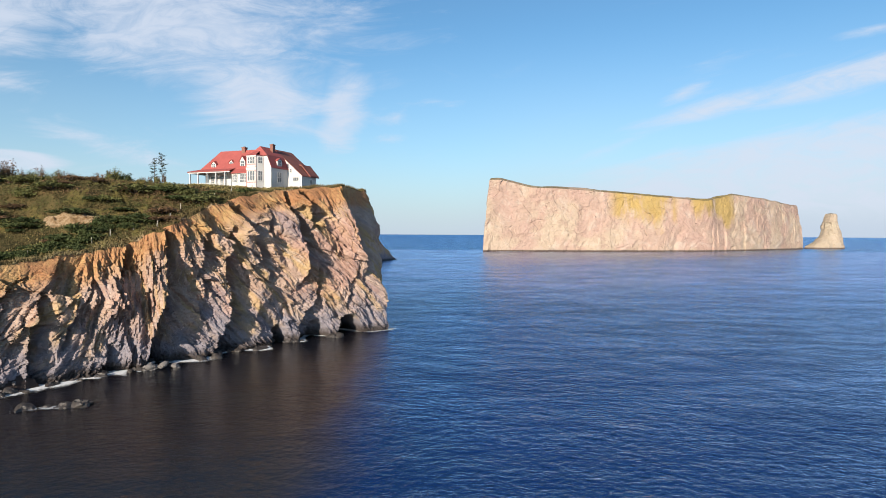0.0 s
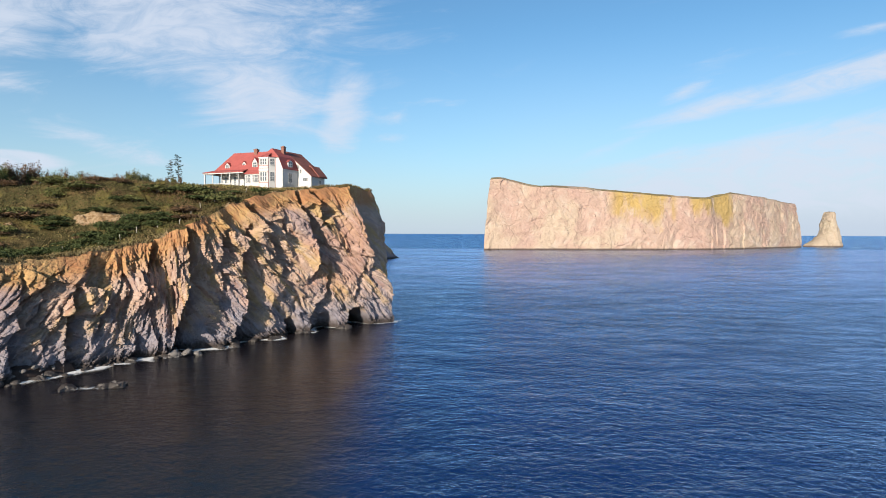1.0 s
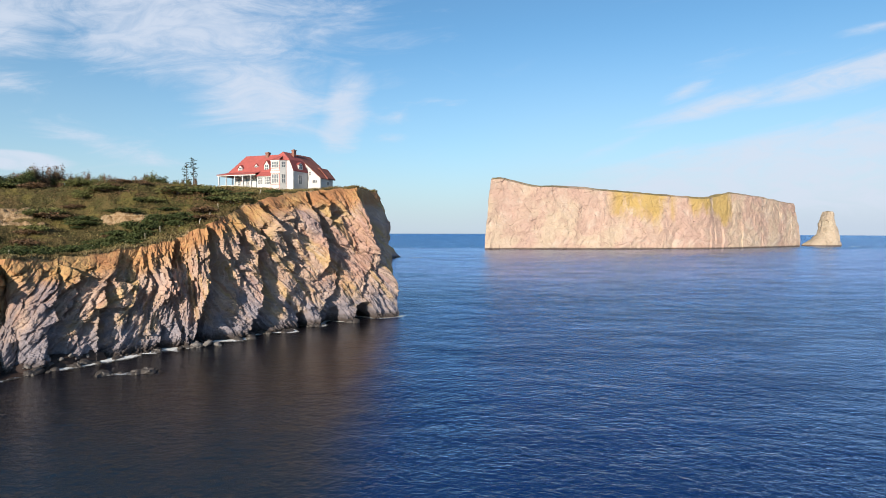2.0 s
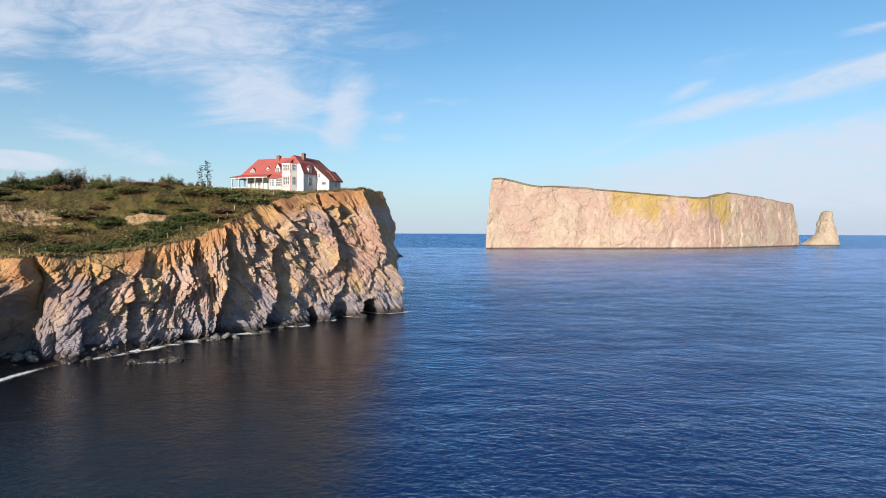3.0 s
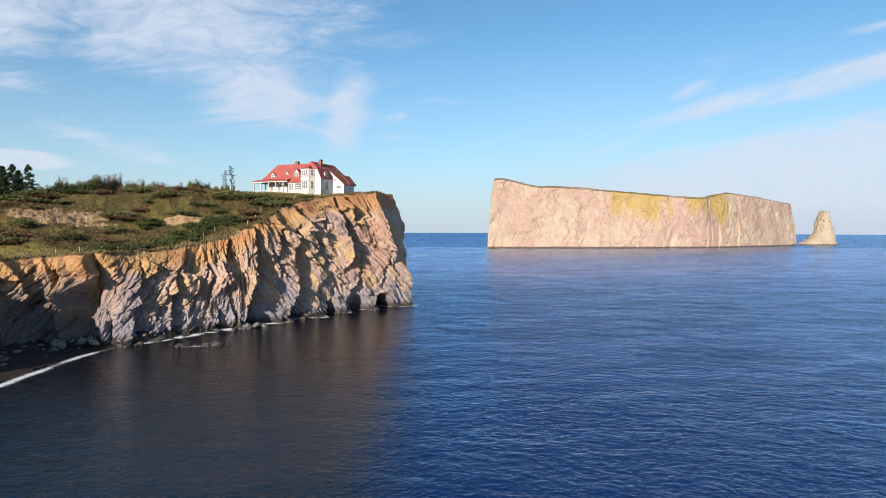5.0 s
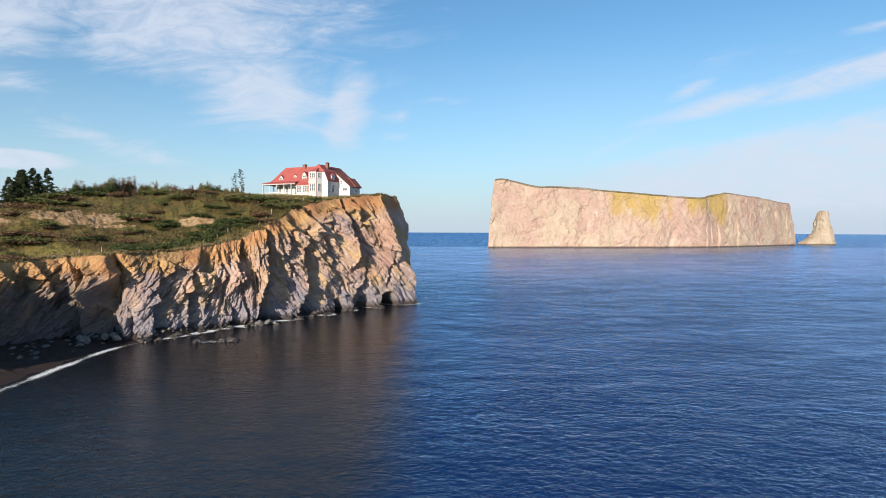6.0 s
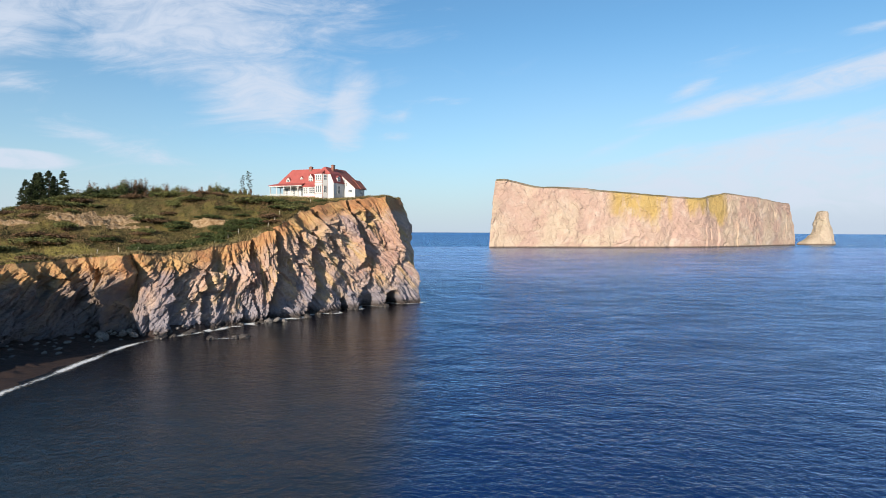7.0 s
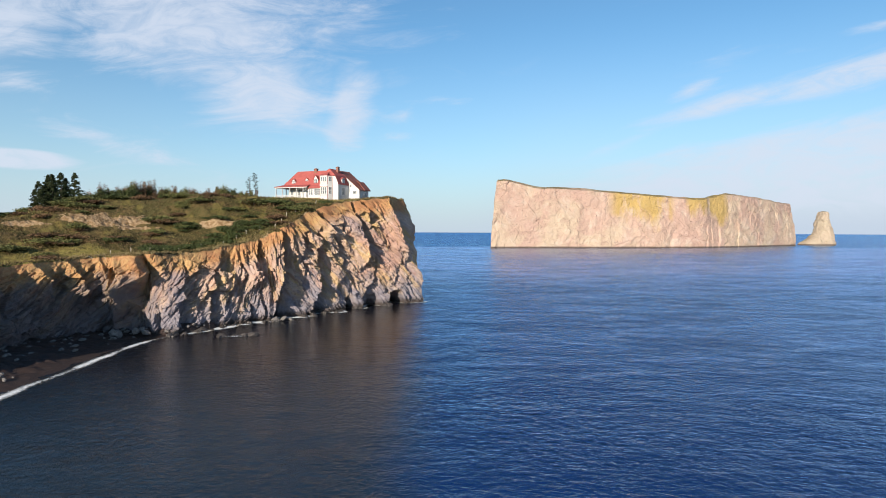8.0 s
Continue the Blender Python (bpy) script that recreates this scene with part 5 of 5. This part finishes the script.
def scatter(rocks, n, place, sizes, label, group):
    """Copies of a few stones at places."""
    first = set()
    for i in range(n):
        k = i % len(rocks)
        x, y, z = place(i)
        m = pose(x, y, z, rng.uniform(-20, 20), rng.uniform(-20, 20), rng.uniform(0, 360))
        if k in first:
            ob = copy_thing(rocks[k], m)
        else:
            ob = rocks[k]
            ob.matrix_basis = m
            first.add(k)
        s = rng.uniform(*sizes)
        ob.scale = (s, s, s * rng.uniform(0.7, 1.1))
        tagged(ob, label, "boulder", group)


def on_beach(i):
    c, r = int(rng.integers(60, 410)), int(np.clip(rng.normal(14, 6), 7, 32))
    return bx_[r, c], by_[r, c], bz_[r, c] + 0.08


def at_foot(i):
    c = int(rng.integers(np.searchsorted(st, 5.2), np.searchsorted(st, 13.0)))
    k_ = rng.uniform(0.2, 1.6)
    row0 = face[int(NV * 0.07), c]
    return row0[0] + outw[c, 0] * k_, row0[1] + outw[c, 1] * k_, 0.05


scatter([make_rock(s, STONE) for s in (1, 2, 3)], 170, on_beach, (0.25, 1.0), "grey angular boulder on the beach under the cliff", "boulders on the beach")
scatter([make_rock(s, STONE_WET) for s in (4, 5, 6)], 60, at_foot, (0.6, 1.8), "dark wet boulder in the surf under the cliff", "boulders in the surf")
REEF = [(-47.5, 70.2, 2.4), (-45.6, 70.8, 2.0), (-43.9, 71.4, 1.6), (-49.5, 69.6, 1.3)]
scatter([make_rock(s, STONE_WET, "reef_rock") for s in (7, 8)], 4, lambda i: (REEF[i][0], REEF[i][1], -0.25), (1.2, 2.2), "low dark reef rock awash in the sea", "reef rocks")
OUTLIER = [(-43.0, 90.6, 0.6), (-44.6, 90.2, 0.3), (-41.6, 91.6, 0.2), (-65.5, 66.8, 1.6), (-63.8, 67.2, 1.2), (-68.5, 65.2, 1.3)]
scatter([make_rock(s, STONE, "boulder") for s in (9, 10)], 6, lambda i: OUTLIER[i], (1.3, 2.2), "large grey fallen block at the cliff foot", "fallen blocks")

# ---- foam ----
row0 = face[int(NV * 0.045)]
sel = np.where((st > 5.6) & (st < 14.6))[0]
sm = np.stack([np.convolve(np.pad(row0[:, a], 10, "edge"), np.ones(21) / 21, "valid") for a in (0, 1)], 1)[sel]
kk = np.linspace(-1.2, 5.4, 20)[:, None]
wob = 0.6 + 0.5 * fbm(np.stack([st[sel] * 3, st[sel] * 0, st[sel] * 0], 1), 3, 0.5, 111)
fx, fy = sm[:, 0] + outw[sel, 0] * kk * wob, sm[:, 1] + outw[sel, 1] * kk * wob
cov = (1.5 - np.abs((kk - 1.4) / 3.0)) * np.clip(1.0 + 0.6 * fbm(np.stack([st[sel] * 1.3, st[sel] * 0 + 5, st[sel] * 0], 1), 2, 0.5, 113), 0, 1)
tagged(new("surf", grid_mesh("surf", np.stack([fx, fy, fx * 0 + 0.06], -1)[:, ::-1], FOAM, (("cover", cov[:, ::-1]),))), "white surf breaking along the cliff foot", "surf", kind="stuff")
kk = np.linspace(-0.9, 2.0, 14)[:, None]
sw = 0.7 * fbm(np.stack([sh[:, 1] * 0.12, sh[:, 1] * 0, sh[:, 1] * 0], 1), 3, 0.5, 117)
px_, py_ = outer[:, 0] + 1.0 * kk + sw + 0.2, outer[:, 1] - 0.3 * kk
fade = 1 - smooth(outer[:, 1], 60, 74) * 0.6
cov = (1.2 - np.abs((kk - 0.5) / 1.5)) * np.clip(1.0 + 0.45 * fbm(np.stack([sh[:, 1] * 0.15, sh[:, 1] * 0 + 5, sh[:, 1] * 0], 1), 2, 0.5, 115), 0, 1) * fade
tagged(new("swash", grid_mesh("swash", np.stack([px_, py_, px_ * 0 + 0.07], -1)[:, ::-1], FOAM, (("cover", cov[:, ::-1]),))), "white line of foam along the beach", "surf", kind="stuff")
kk = np.linspace(-1.8, 1.8, 14)[:, None]
ll = np.linspace(-4.6, 5.2, 40)[None]
cov = np.clip(1.15 - np.sqrt((ll / 5) ** 2 + (kk / 1.5) ** 2), 0, 1) * 0.85
tagged(new("reef_foam", grid_mesh("reef_foam", np.stack([-46.6 + ll * 0.95 - kk * 0.3, 70.3 + ll * 0.3 + kk * 0.95, 0.06 + 0 * ll * kk], -1), FOAM, (("cover", cov),))), "white foam round the reef rocks", "surf", kind="stuff")
kk = np.linspace(-3, 3, 10)[:, None]
ll = np.linspace(-12, 30, 60)[None]
cov = np.clip(1.1 - np.sqrt((ll / 26) ** 2 + (kk / 3) ** 2), 0, 1)
tagged(new("far_foam", grid_mesh("far_foam", np.stack([600 + ll + 0 * kk, 852 + kk + 0.2 * ll, 0.15 + 0 * ll * kk], -1), FOAM, (("cover", cov),))), "white water beside the sea stack", "surf", kind="stuff")
kk = np.linspace(-2.5, 2.5, 8)[:, None]
ll = np.linspace(-16, 26, 60)[None]
cov = np.clip(1.0 - np.sqrt((ll / 24) ** 2 + (kk / 2.4) ** 2), 0, 1)
tagged(new("cape_foam", grid_mesh("cape_foam", np.stack([-24 + ll + 0 * kk, 452 + kk + 0.12 * ll, 0.12 + 0 * ll * kk], -1), FOAM, (("cover", cov),))), "white water off the shaded cape", "surf", kind="stuff")
kk = np.linspace(-2.0, 3.0, 8)[:, None]
rf = front[(fst > 1.0) & (fst < 11.8)]
ro = fout[(fst > 1.0) & (fst < 11.8)]
cov = (1.1 - np.abs(kk / 3.2)) * np.clip(0.45 + 1.1 * fbm(np.stack([rf[:, 0] * 0.035, rf[:, 0] * 0, rf[:, 0] * 0], 1), 3, 0.6, 119), 0, 1)
tagged(new("rock_surf", grid_mesh("rock_surf", np.stack([rf[:, 0] + ro[:, 0] * (kk + 2.5), rf[:, 1] + ro[:, 1] * (kk + 2.5), 0.2 + 0 * kk * rf[:, 0]], -1)[:, ::-1], FOAM, (("cover", cov[:, ::-1]),))), "thin white surf along the foot of the great rock", "surf", kind="stuff")
